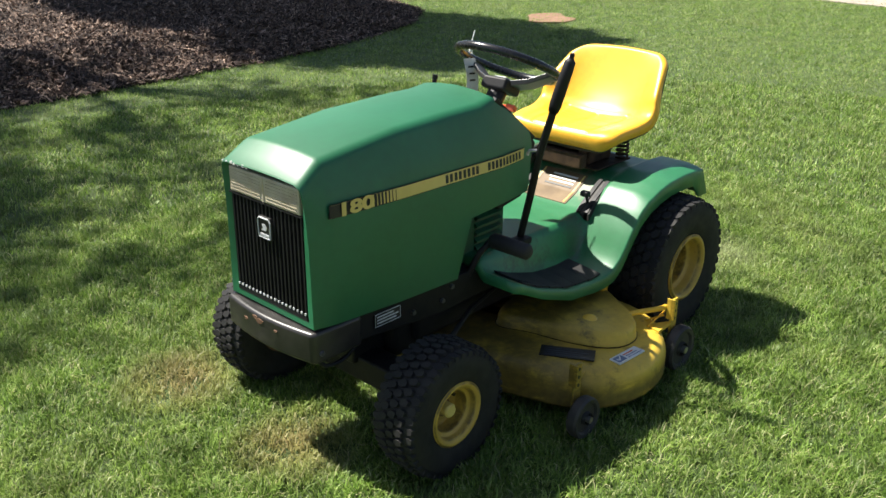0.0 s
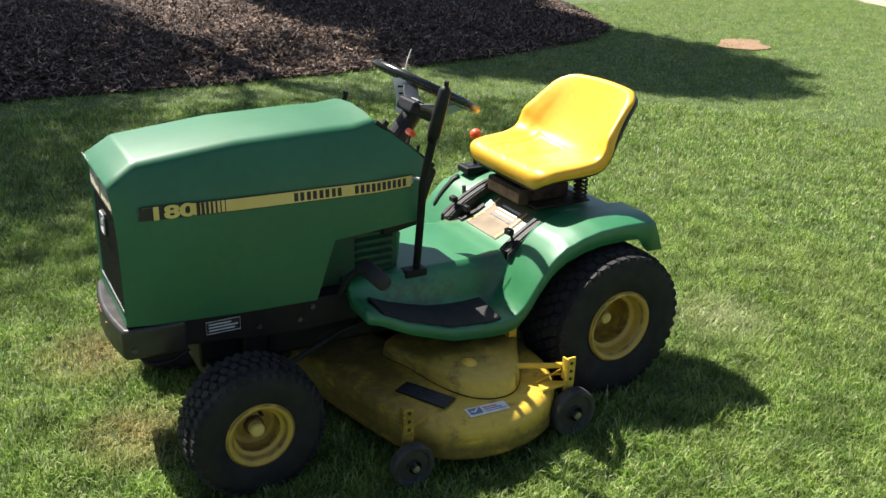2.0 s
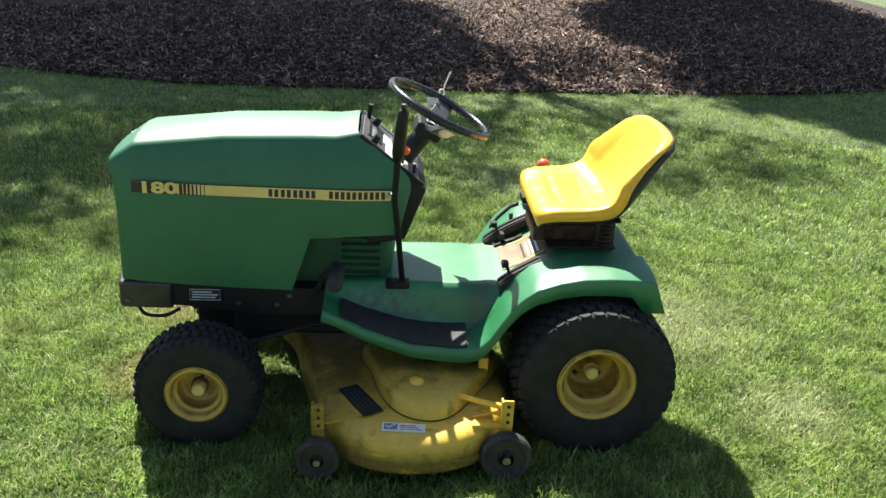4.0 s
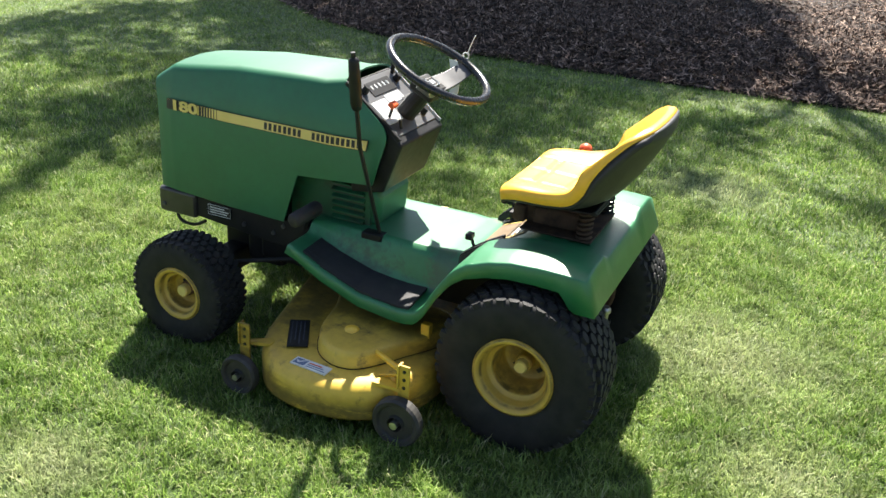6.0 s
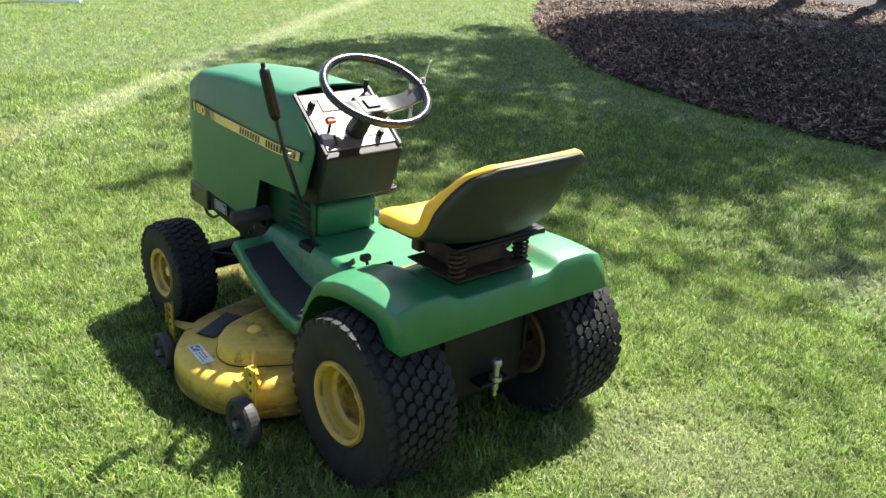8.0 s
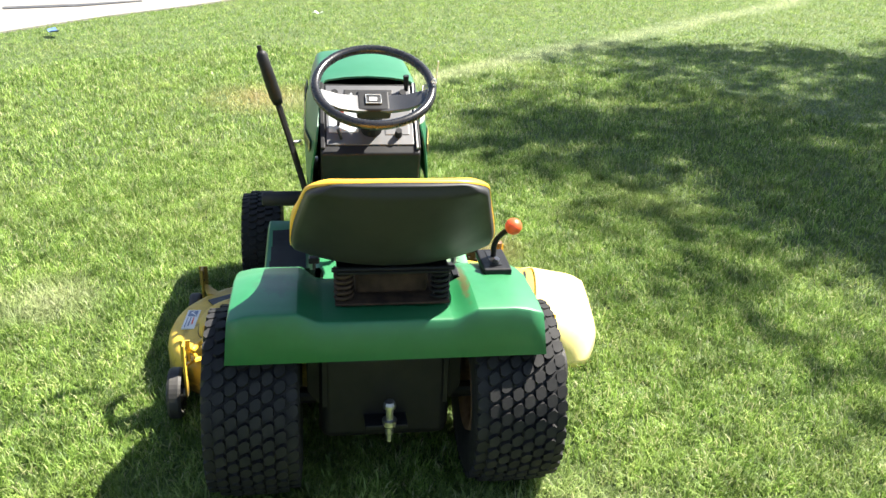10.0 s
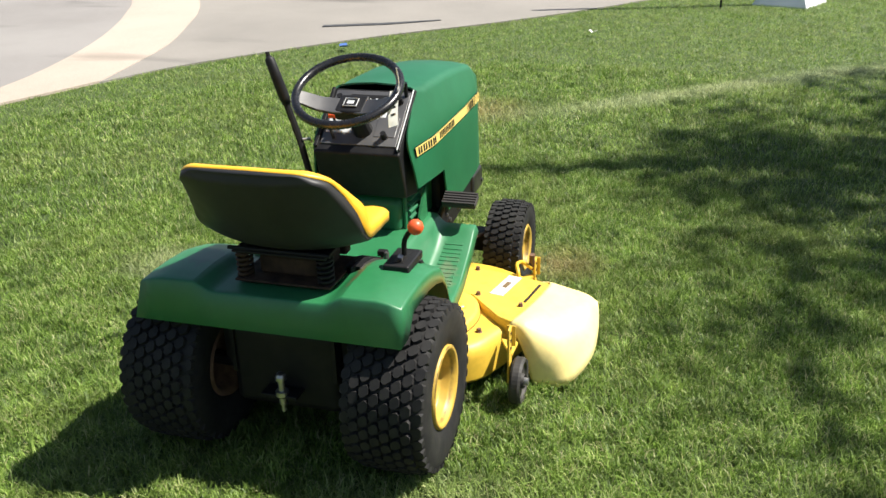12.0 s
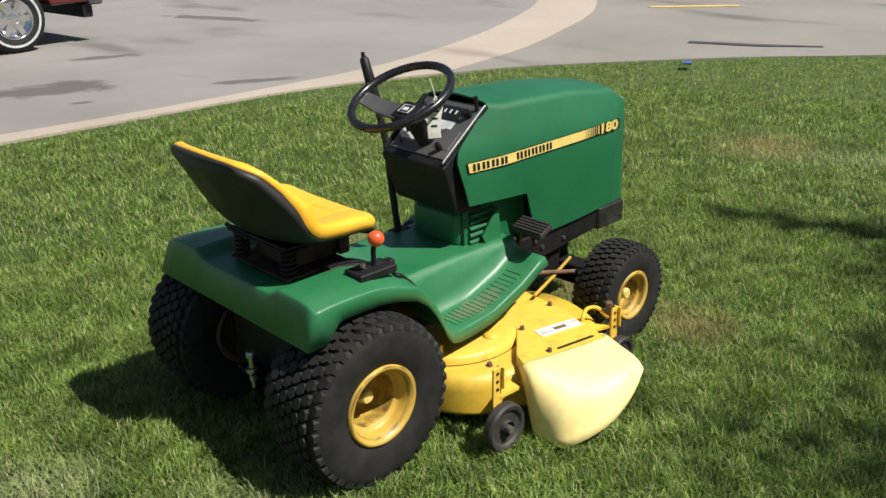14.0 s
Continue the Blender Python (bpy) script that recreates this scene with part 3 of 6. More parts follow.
def paving():
    inner = catmull([(-4.3, -3.86), (-5.5, -4.13), (-6.2, -4.34), (-7.35, -4.83), (-8.4, -5.32), (-10.0, -6.35), (-16, -10.9)], 5)
    outer = catmull([(32, -12.4), (14, -7.6), (4.5, -5.3), (2.0, -4.75), (-0.6, -4.52), (-2.0, -4.47), (-3.5, -4.52), (-4.3, -4.62), (-5.1, -4.84), (-5.95, -5.14), (-6.9, -5.56), (-8.0, -6.14), (-9.6, -7.15), (-15.4, -11.5)], 5)
    edge = [p for p in LAWN_EDGE if p[0] >= -4.301]
    ribbon("pavement", edge + inner[1:], outer, 0.022, M_CONC, "pale pinkish concrete gutter strip beside the lawn", "gutter")
    ribbon("road", outer, [(40, -42), (-20, -42), (-45, -30)], 0.016, M_ASPH, "pale grey worn asphalt street with dark stains", "road")
    ribbon("driveway", [p for p in LAWN_EDGE if p[0] <= -4.299] + [(-25, 8)], inner + [(-30, -20)], 0.016, M_DRIVE, "weathered grey asphalt driveway with a tar-filled crack", "driveway")
    sheet("trim", [(-7.30, -3.12), (-7.55, -2.45), (-7.93, -1.92), (-7.98, -1.95), (-7.66, -2.52), (-7.42, -3.16)], 0.024, M_TAR, "dark tar-filled crack in the drive", "crack", 0.004)
    sheet("trim", [(-9.72, -5.22), (-10.60, -4.32), (-10.70, -4.42), (-9.82, -5.32)], 0.024, M_LINE, "worn yellow parking line on asphalt", "road marking", 0.004)
    ribbon("pavement_far", [(10.3, -5), (10.3, 2.0), (10.45, 3.2), (11.75, 7.3), (16, 14)], [(30, -5), (30, 2), (30, 4), (30, 9), (30, 14)], 0.016, M_CONC, "pale concrete paving beyond the lawn", "paving")
    sheet("trim", catmull([(6.05, 4.45), (5.86, 4.60), (5.78, 4.76), (5.98, 4.92), (6.22, 5.12), (6.45, 5.10), (6.60, 4.92), (6.42, 4.74), (6.36, 4.52)], 4, closed=True), 0.014, M_SOIL, "bare tan soil patch in the lawn", "soil patch", 0.03)


M_SOIL = simple("bare_soil", (0.19, 0.105, 0.062), (0.30, 0.18, 0.11), (0.8, 0.95), 12, relief=0.6, dist=0.01, fine=60)
ground()
grass()
mulch()
paving()


# ---- the lawn tractor: front towards -x, its left towards -y ----
def tyre(R, r_rim, y0, y1, lug_rows, lugs, lug_len, lug_w, lug_h, skew):
    """A turf tyre about the y axis between y0 and y1: carcass with its lugs in one mesh."""
    w = (y1 - y0) / 2
    c = (y0 + y1) / 2
    prof = [(r_rim, -w * .80), (r_rim + .012, -w * .90), (r_rim + (R - r_rim) * .35, -w * .985), (r_rim + (R - r_rim) * .62, -w), (R - .030, -w * .965), (R - .014, -w * .90), (R - lug_h - .003, -w * .80), (R - lug_h, -w * .4),
            (R - lug_h + .001, 0)]
    prof = prof + [(r, -d) for r, d in prof[-2::-1]]
    carcass = lathe([(r, c + d) for r, d in prof], 72)
    bm = bmesh.new()
    step_y = 2 * w * .97 / lug_rows
    for row in range(lug_rows):
        yc = c - w * .97 + step_y * (row + .5)
        edge = abs(yc - c) / w
        rr = R - .016 * max(0, edge - .55) / .4
        for k in range(lugs):
            a = 2 * math.pi * (k + .5 * (row % 2)) / lugs
            ca, sa = math.cos(a), math.sin(a)
            out, tan = Vector((ca, 0, sa)), Vector((-sa, 0, ca))
            side = Vector((0, 1, 0))
            ring_lo, ring_hi = [], []
            for (u, v) in ((-.5, -.25), (-.25, -.5), (.3, -.5), (.5, -.1), (.5, .25), (.25, .5), (-.3, .5), (-.5, .1)):
                p = out * 0 + tan * (u * lug_len + v * lug_w * skew) + side * (v * lug_w)
                ring_lo.append(out * (rr - lug_h - .004) + p * 1.06 + side * yc)
                ring_hi.append(out * rr + p * .92 + side * yc)
            a0 = [bm.verts.new(p) for p in ring_lo]
            b0 = [bm.verts.new(p) for p in ring_hi]
            bm.faces.new(b0)
            for i in range(8):
                bm.faces.new((a0[i], a0[(i + 1) % 8], b0[(i + 1) % 8], b0[i]))
    return carcass, bm


def wheel(name, at, R, r_rim, y0, y1, parent, front, label):
    """A wheel whose outside faces -y; turned round for the other side."""
    hub = empty(name, at)
    hub.parent = parent
    tagged(hub, label)
    if front:
        ty = tyre(R, r_rim, y0, y1, 5, 42, .0205, .0285, .009, .12)
    else:
        ty = tyre(R, r_rim, y0, y1, 8, 38, .0335, .028, .012, .22)
    part("tyre", ty[0], M_TYRE, hub, "black rubber turf tyre", smooth=True)
    tagged(part("tread", ty[1], M_TYRE, hub), "blocky rubber tread lugs", kind="stuff")
    d = y0
    # dished rim: lip, step, barrel, disc
    depth = .072 if front else .150
    k = .55 if front else 1.0
    prof = [(r_rim + .008, d + .024), (r_rim + .010, d + .008), (r_rim + .003, d + .003), (r_rim - .005, d + .007), (r_rim * .915, d + .018 * k), (r_rim * .88, d + .022 * k), (r_rim * .865, d + .028 * k),
            (r_rim * .85, d + .046 * k), (r_rim * .83, d + .051 * k), (r_rim * .75, d + .056 * k), (r_rim * .725, d + .058 * k), (r_rim * .712, d + .064 * k), (r_rim * .705, d + .072 * k),
            (r_rim * .69, d + depth * .93), (r_rim * .67, d + depth * .985), (r_rim * .64, d + depth), (r_rim * .30, d + depth + .002), (r_rim * .26, d + depth - .012), (.0, d + depth - .012)]
    rim = part("rim", lathe(prof, 56), M_RIMF if front else M_RIM, hub, "yellow painted dished steel rim", smooth=True)
    cap_r = .020
    cap_y = d + depth - (.042 if front else .078)
    part("hub_cap", lathe([(0, cap_y), (cap_r * .8, cap_y), (cap_r, cap_y + .005), (cap_r, cap_y + .030), (0, cap_y + .030)], 28), M_CREAM, rim, "pale yellow hub cap")
    part("axle_sleeve", lathe([(0, cap_y + .026), (cap_r * 1.2, cap_y + .026), (cap_r * 1.3, cap_y + .030), (cap_r * 1.3, d + depth + .01), (0, d + depth + .01)], 24), M_RUSTY if front else M_RIM, rim, "greasy axle sleeve")
    if not front:
        # slots through the disc round the hub
        for k in range(4):
            a = radians(45 + 90 * k)
            slot = [(math.cos(a + u) * q, math.sin(a + u) * q) for q, us in ((.046, (-.16, 0, .16)), (.058, (.13, 0, -.13))) for u in us]
            part("rim_slot", prismed(slot, d + depth - .004, d + depth + .001), M_INK, rim)
    part("valve", tube([(r_rim * .14, d + depth + .004, r_rim * .52), (r_rim * .16, d + depth - .040, r_rim * .55)], .005, 8), M_BLACK, rim)
    bmi = lathe([(r_rim + .006, y1 - .03), (r_rim, y1 - .008), (r_rim * .8, y1 - .03), (r_rim * .7, y1 - .06), (0, y1 - .06)], 40)
    part("inner_rim", bmi, M_RUSTY, hub, "dark rusty inner side of the rim", smooth=True)
    return hub


HX = [-1.450, -1.385, -1.15, -0.75, -0.570]
HY = [0.174, 0.188, 0.197, 0.196, 0.172]


def hood_y(x):
    return interp(x, HX, HY)


def belt_z(x):
    return interp(x, [-1.40, -0.60], [0.745, 0.735])


def hood(parent):
    bm = bmesh.new()
    # lines running from nose to dash: lower edge, flank, belt, shoulder, crown, middle
    low_edge = [(-1.449, .178, .438), (-1.385, .185, .434), (-1.15, .192, .424), (-.930, .194, .419), (-.873, .196, .594), (-.75, .194, .602), (-.604, .186, .611)]
    flank = [(-1.449, .174, .660), (-1.385, .190, .660), (-1.15, .200, .660), (-.930, .200, .660), (-.873, .200, .666), (-.75, .198, .668), (-.590, .181, .670)]
    belt = [(-1.453, .171, .756), (-1.385, .185, .763), (-1.15, .194, .773), (-.930, .195, .779), (-.873, .194, .780), (-.75, .192, .783), (-.562, .164, .782)]
    sho = [(-1.462, .164, .822), (-1.393, .154, .869), (-1.13, .155, .899), (-.93, .154, .906), (-.873, .154, .908), (-.80, .152, .908), (-.734, .144, .918)]
    crown = [(-1.466, .080, .829), (-1.398, .077, .878), (-1.13, .077, .911), (-.93, .077, .919), (-.873, .077, .920), (-.80, .076, .919), (-.734, .072, .929)]
    mid = [(-1.467, 0, .831), (-1.400, 0, .881), (-1.13, 0, .915), (-.93, 0, .923), (-.873, 0, .924), (-.80, 0, .923), (-.734, 0, .933)]

    def soft(line):
        """Straight between the stations, with the nose rolled over."""
        P = [Vector(p) for p in line]
        out = [P[0], P[0].lerp(P[1], .45)]
        a, b, c = P[0].lerp(P[1], .90), P[1], P[1].lerp(P[2], .035)
        for k in range(5):
            t = k / 4
            out.append(a * (1 - t) ** 2 + b * 2 * t * (1 - t) + c * t * t)
        for p, q in zip(P[2:], P[3:] + [P[-1]]):
            out.append(p)
        return out
    L = [soft(q) for q in (low_edge, flank, belt, sho, crown, mid)]

    def section(i):
        p = [q[i] for q in L]
        pts = [p[0], p[0].lerp(p[1], .5), p[1]]
        for c, before, after, r in ((p[2], p[1], p[3], .045), (p[3], p[2], p[4], .024)):
            a = c + (before - c).normalized() * min(r, (before - c).length * .45)
            b = c + (after - c).normalized() * min(r, (after - c).length * .45)
            for k in range(8):
                t = k / 7
                pts.append(a * (1 - t) ** 2 + c * 2 * t * (1 - t) + b * t * t)
        return pts + [p[4], p[5]]
    rings = []
    for i in range(len(L[0])):
        half = section(i)
        rings.append([Vector((q.x, -q.y, q.z)) for q in half[:-1]] + [half[-1]] + [Vector((q.x, q.y, q.z)) for q in half[-2::-1]])
    # front frame, turned in round the lamps and the grille
    first = rings[0]
    lip = [Vector((q.x - .003, q.y * .985, q.z - .004 * (q.z > .75))) for q in first]
    inner = [Vector((-1.4475, max(-.150, min(.150, q.y)), max(.452, min(.812, q.z)))) for q in first]
    vv = skin(bm, [inner, lip] + rings, False, False)
    bm.faces.new([vv[1][0], vv[0][0], vv[0][-1], vv[1][-1]])
    bmesh.ops.dissolve_degenerate(bm, dist=1e-5, edges=bm.edges[:])
    bmesh.ops.recalc_face_normals(bm, faces=bm.faces[:])
    ob = part("hood", bm, M_GREEN, parent, "green painted steel hood with flat chamfered top")
    so = ob.modifiers.new("thick", "SOLIDIFY")
    so.thickness, so.offset = 0.006, -1
    bv = ob.modifiers.new("bevel", "BEVEL")
    bv.width, bv.segments, bv.limit_method, bv.angle_limit = 0.004, 2, "ANGLE", radians(35)
    ob.data.shade_smooth()
    bv.harden_normals = True
    # stripes with bars for the maker's name
    for s in (-1, 1):
        def strip(x0, x1, z0, z1, off, material, name, owner, slant=0.0, label=""):
            b = bmesh.new()
            xs = [x0] + [x for x in HX if x0 < x < x1] + [x1]
            lo, hi = [], []
            for x in xs:
                zc = belt_z(x)
                lo.append((x, s * (hood_y(x) + off + .0025), zc + z0))
                hi.append((x + slant, s * (hood_y(x + slant) + off + .0005), zc + z1))
            lo2, hi2 = [(x, y - s * .0012, z) for x, y, z in lo], [(x, y - s * .0012, z) for x, y, z in hi]
            skin(b, [lo, hi, hi2, lo2, lo], False, False)
            return part(name, b, material, owner, label)
        end = -.628 if s < 0 else -.606
        strip(-1.400, end, -.018, .018, .0022, M_INK, "stripe_border", ob, .006, "thin black border of the side stripe")
        strip(-1.397, end - .003, -.0155, .0155, .0034, M_CREAM, "stripe", ob, .006, "pale yellow decal stripe")
        words = [(-.994, 4, .0365), (-.815, 5, .0345)] if s < 0 else [(-.991, 5, .0375), (-.766, 4, .0385)]
        # dark block behind the number, and the fading bars beside it
        strip(-1.397, -1.264, -.0155, .0155, .0040, M_INK, "number_field", ob, 0.0, "black field of the number")
        for k in range(7):
            w = .0095 - .0012 * k
            x = -1.256 + .0122 * k
            strip(x, x + w, -.0155, .0155, .0040, M_INK, "fading_bar", ob)
        for x0, count, pitch in words:
            for k in range(count):
                for x in (x0 + pitch * k, x0 + pitch * k + .0175):
                    strip(x, x + .0115, -.0115, .0115, .0040, M_INK, "name_bar", ob)
        cu = bpy.data.curves.new("number", "FONT")
        cu.body, cu.size, cu.extrude, cu.align_x, cu.align_y = "180", .047, .0006, "CENTER", "CENTER"
        cu.offset = 0.0018
        tmp = bpy.data.objects.new("tmp", cu)
        scene.collection.objects.link(tmp)
        bpy.context.view_layer.update()
        me = bpy.data.meshes.new_from_object(tmp.evaluated_get(bpy.context.evaluated_depsgraph_get()))
        bpy.data.objects.remove(tmp)
        me.materials.clear()
        me.materials.append(M_CREAM)
        num = new("model_number", me)
        num.parent = ob
        tagged(num, "pale yellow number 180 on black")
        xc = -1.318
        turn = math.degrees(math.atan2(hood_y(-1.27) - hood_y(-1.385), .115))
        m = pose(xc, s * (hood_y(xc) + .0090), belt_z(xc), 90, 0, (-turn if s < 0 else 180 + turn))
        num.matrix_basis = m @ Matrix.Diagonal((1.66, 1.0, 1.0, 1.0))
    return ob


def front_end(parent):
    gr = part("grille", boxed((-1.436, -.152, .445), (-1.428, .152, .815)), M_BLACK, parent, "black plastic grille with upright slats")
    n = 19
    for k in range(n):
        y = -.143 + .286 * k / (n - 1)
        bm = bmesh.new()
        prism(bm, [(-1.436, y - .005), (-1.449, y - .0028), (-1.4495, y + .0028), (-1.436, y + .005)], .456, .735, "z")
        part("slat", bm, M_BLACK, gr)
        part("slat_foot", boxed((-1.4515, y - .003, .468), (-1.448, y + .003, .474)), M_SILVER, gr, "pale worn foot of the slat")
    part("grille_rail", boxed((-1.4495, -.150, .452), (-1.436, .150, .466)), M_BLACK, gr, bevel=.002)
    lamp = part("headlight", boxed((-1.4535, -.146, .738), (-1.434, .146, .808)), M_LENS, parent, "cream ribbed plastic headlight lens", bevel=.004)
    part("lens_divider", boxed((-1.4555, -.003, .740), (-1.4530, .003, .806)), M_LENS, lamp)
    for k in range(7):
        z = .746 + .0085 * k
        for s in (-1, 1):
            part("lens_rib", boxed((-1.4555, min(s * .012, s * .138), z), (-1.4530, max(s * .012, s * .138), z + .0020)), M_LENS, lamp)
    part("lens_surround", prismed([(-.151, .733), (.151, .733), (.151, .737), (-.151, .737)], -1.454, -1.436, "x"), M_BLACK, lamp)
    # paint knocked off the nose edge
    rng = random.Random(4)
    for k in range(7):
        y, r = .150 - .017 * k - .006 * rng.random(), .0025 + .003 * rng.random()
        z = .8215 + .004 * rng.random()
        part("paint_chip", prismed([(y - r, z - r * .5), (y + r * .4, z - r * .9), (y + r * 1.2, z), (y + r * .2, z + r * .8), (y - r * .8, z + r * .5)], -1.4685, -1.4655, "x"), M_WHITE, parent, "small pale chip in the nose paint")
    em = part("emblem", prismed([(-.026, .640), (.026, .640), (.029, .645), (.029, .690), (.022, .700), (-.022, .700), (-.029, .690), (-.029, .645)], -1.456, -1.446, "x"), M_INK, gr, "small black badge with a silver edge", bevel=.002)
    ring = [(-1.4575, -.024, .644), (-1.4575, .024, .644), (-1.4575, .026, .690), (-1.4575, .019, .697), (-1.4575, -.019, .697), (-1.4575, -.026, .690)]
    part("badge_edge", tube(ring, .0022, 6, closed=True), M_SILVER, em)
    part("badge_mark", prismed([(-.008, .664), (.010, .664), (.004, .672), (.008, .680), (-.002, .682), (-.010, .673)], -1.4585, -1.455, "x"), M_SILVER, em)
    part("badge_bar", boxed((-1.4585, -.018, .648), (-1.455, .018, .654)), M_SILVER, em)
    # bumper wrapping the nose
    bm = bmesh.new()
    bow = [(-1.452, -.188)] + [(-1.466 - .020 * math.cos(math.pi * k / 20), .1825 * k / 10) for k in range(-10, 11)] + [(-1.452, .188)]
    prism(bm, [(-1.30, -.190)] + bow + [(-1.30, .190)], .342, .432, "z")
    bp = part("bumper", bm, M_BUMP, parent, "worn black steel front bumper with grey scuffs", bevel=.012, seg=3)
    for y, z, r in ((.010, .412, .011), (.030, .418, .007), (-.055, .404, .005), (.075, .398, .006)):
        x = -1.4665 - .020 * math.cos(math.pi * y / .365)
        part("rust_spot", prismed([(y + r * 1.4 * math.cos(a) * (1 + .3 * math.sin(3 * a)), z + r * .7 * math.sin(a)) for a in (k * math.pi / 5 for k in range(10))], x - .0012, x + .004, "x"), M_RUSTY, bp, "rust-brown worn spot")
    for s in (-1, 1):
        fr = part("frame_rail", prismed([(-1.31, .352), (-1.31, .428), (-.60, .412), (-.60, .330), (-1.0, .322), (-1.18, .340)], s * .168 - .010, s * .168 + .010), M_FRAME, parent, "black steel side rail under the hood", bevel=.004)
        for x, z in ((-1.44, .372), (-1.10, .366), (-.98, .362), (-.94, .395)):
            yy = .180 if x > -1.3 else .188
            part("bolt", lathe([(0, s * (yy + .006)), (.007, s * (yy + .006)), (.008, s * yy), (.008, s * (yy - .01))], 12, at=(x, 0, z)), M_DASH, fr)
    pl = part("rating_plate", boxed((-1.250, -.1835, .373), (-1.154, -.1815, .411)), M_INK, parent, "small black and silver rating plate")
    part("plate_edge", tube([(-1.249, -.184, .374), (-1.155, -.184, .374), (-1.155, -.184, .410), (-1.249, -.184, .410)], .0012, 6, closed=True), M_SILVER, pl)
    for k, (x0, x1) in enumerate(((-1.242, -1.18), (-1.242, -1.162), (-1.242, -1.17))):
        part("print_line", boxed((x0, -.1845, .399 - .009 * k), (x1, -.183, .403 - .009 * k)), M_SILVER, pl)
    # engine block and shadowed inside
    part("engine", boxed((-1.36, -.155, .36), (-.95, .155, .60)), M_FRAME, parent, "dark engine under the hood", bevel=.02)
    # two added dark boxes stand in for the deep shade below the rails
    part("dark_belly_block", boxed((-1.06, -.150, .238), (-.46, .150, .42)), M_FRAME, parent, "dark block added to black out the shaded space under the chassis", bevel=.02)
    part("dark_axle_block", boxed((-1.13, -.13, .205), (-.98, .15, .355)), M_FRAME, parent, "dark block added to black out the shaded space behind the axle", bevel=.02)
    part("front_axle", boxed((-1.235, -.325, .165), (-1.150, .325, .245)), M_FRAME, parent, "black cast front axle", bevel=.01)
    part("axle_pivot", boxed((-1.25, -.09, .22), (-1.12, .09, .36)), M_FRAME, parent, bevel=.01)
    for s in (-1, 1):
        part("spindle", tube([(-1.19, s * .315, .300), (-1.19, s * .325, .150)], .016, 12), M_FRAME, parent)
        part("wheel_shaft", tube([(-1.19, s * .32, .178), (-1.19, s * .38, .178)], .012, 10), M_STEEL, parent)
        part("drag_link", tube([(-1.14, s * .29, .255), (-.86, s * .19, .300), (-.72, s * .16, .310)], .008, 8), M_FRAME if s < 0 else M_RUSTY, parent, "thin steel steering link")
    part("pull_rod", tube([(-1.03, -.140, .258), (-.80, -.140, .277)], .008, 8), M_STEEL, parent, "bare grey steel rod")
    part("lift_rod", tube([(-1.10, .215, .298), (-.98, .235, .265), (-.85, .258, .238)], .006, 8), M_DECK, parent, "yellow deck lift rod")
    part("hose", tube(catmull([(-1.43, -.14, .345), (-1.40, -.15, .305), (-1.34, -.15, .300), (-1.29, -.15, .325)], 5), .006, 8), M_BLACK, parent, "thin black hose under the nose")


FX = [-.820, -.700, -.560, -.430, -.390, -.350, -.322, -.280, -.235, -.190, -.130, -.060, .030, .100, .152]
FZ = [.412, .354, .308, .299, .301, .316, .350, .425, .490, .534, .558, .573, .578, .577, .573]
TX = [-.820, -.34, -.27, -.20, -.12, -.06, .00, .152]
TZ = [.446, .446, .454, .482, .530, .551, .556, .553]


def deck_z(x, y):
    """Height of the fender deck: foot boards, tunnel, fenders and the seat platform."""
    a = abs(y)
    k = step(.172, .212, a)
    if x > -.30:
        k = step(.160, .215, a)
    z = interp(x, TX, TZ) * (1 - k) + interp(x, FX, FZ) * k
    if x > -.06:
        z -= .006 * step(-.04, .01, x) * (1 - step(.200, .218, a))
    if x > -.26:
        z -= .014 * step(.325, .378, a) * step(-.26, -.16, x)
    return z


def fender_outer(x):
    return interp(x, [-.82, -.40, -.30, -.20, .145], [.318, .342, .365, .374, .376])


def fender_drop(x):
    return interp(x, [-.82, -.30, .02, .09, .12, .145], [.030, .040, .050, .052, .068, .080])


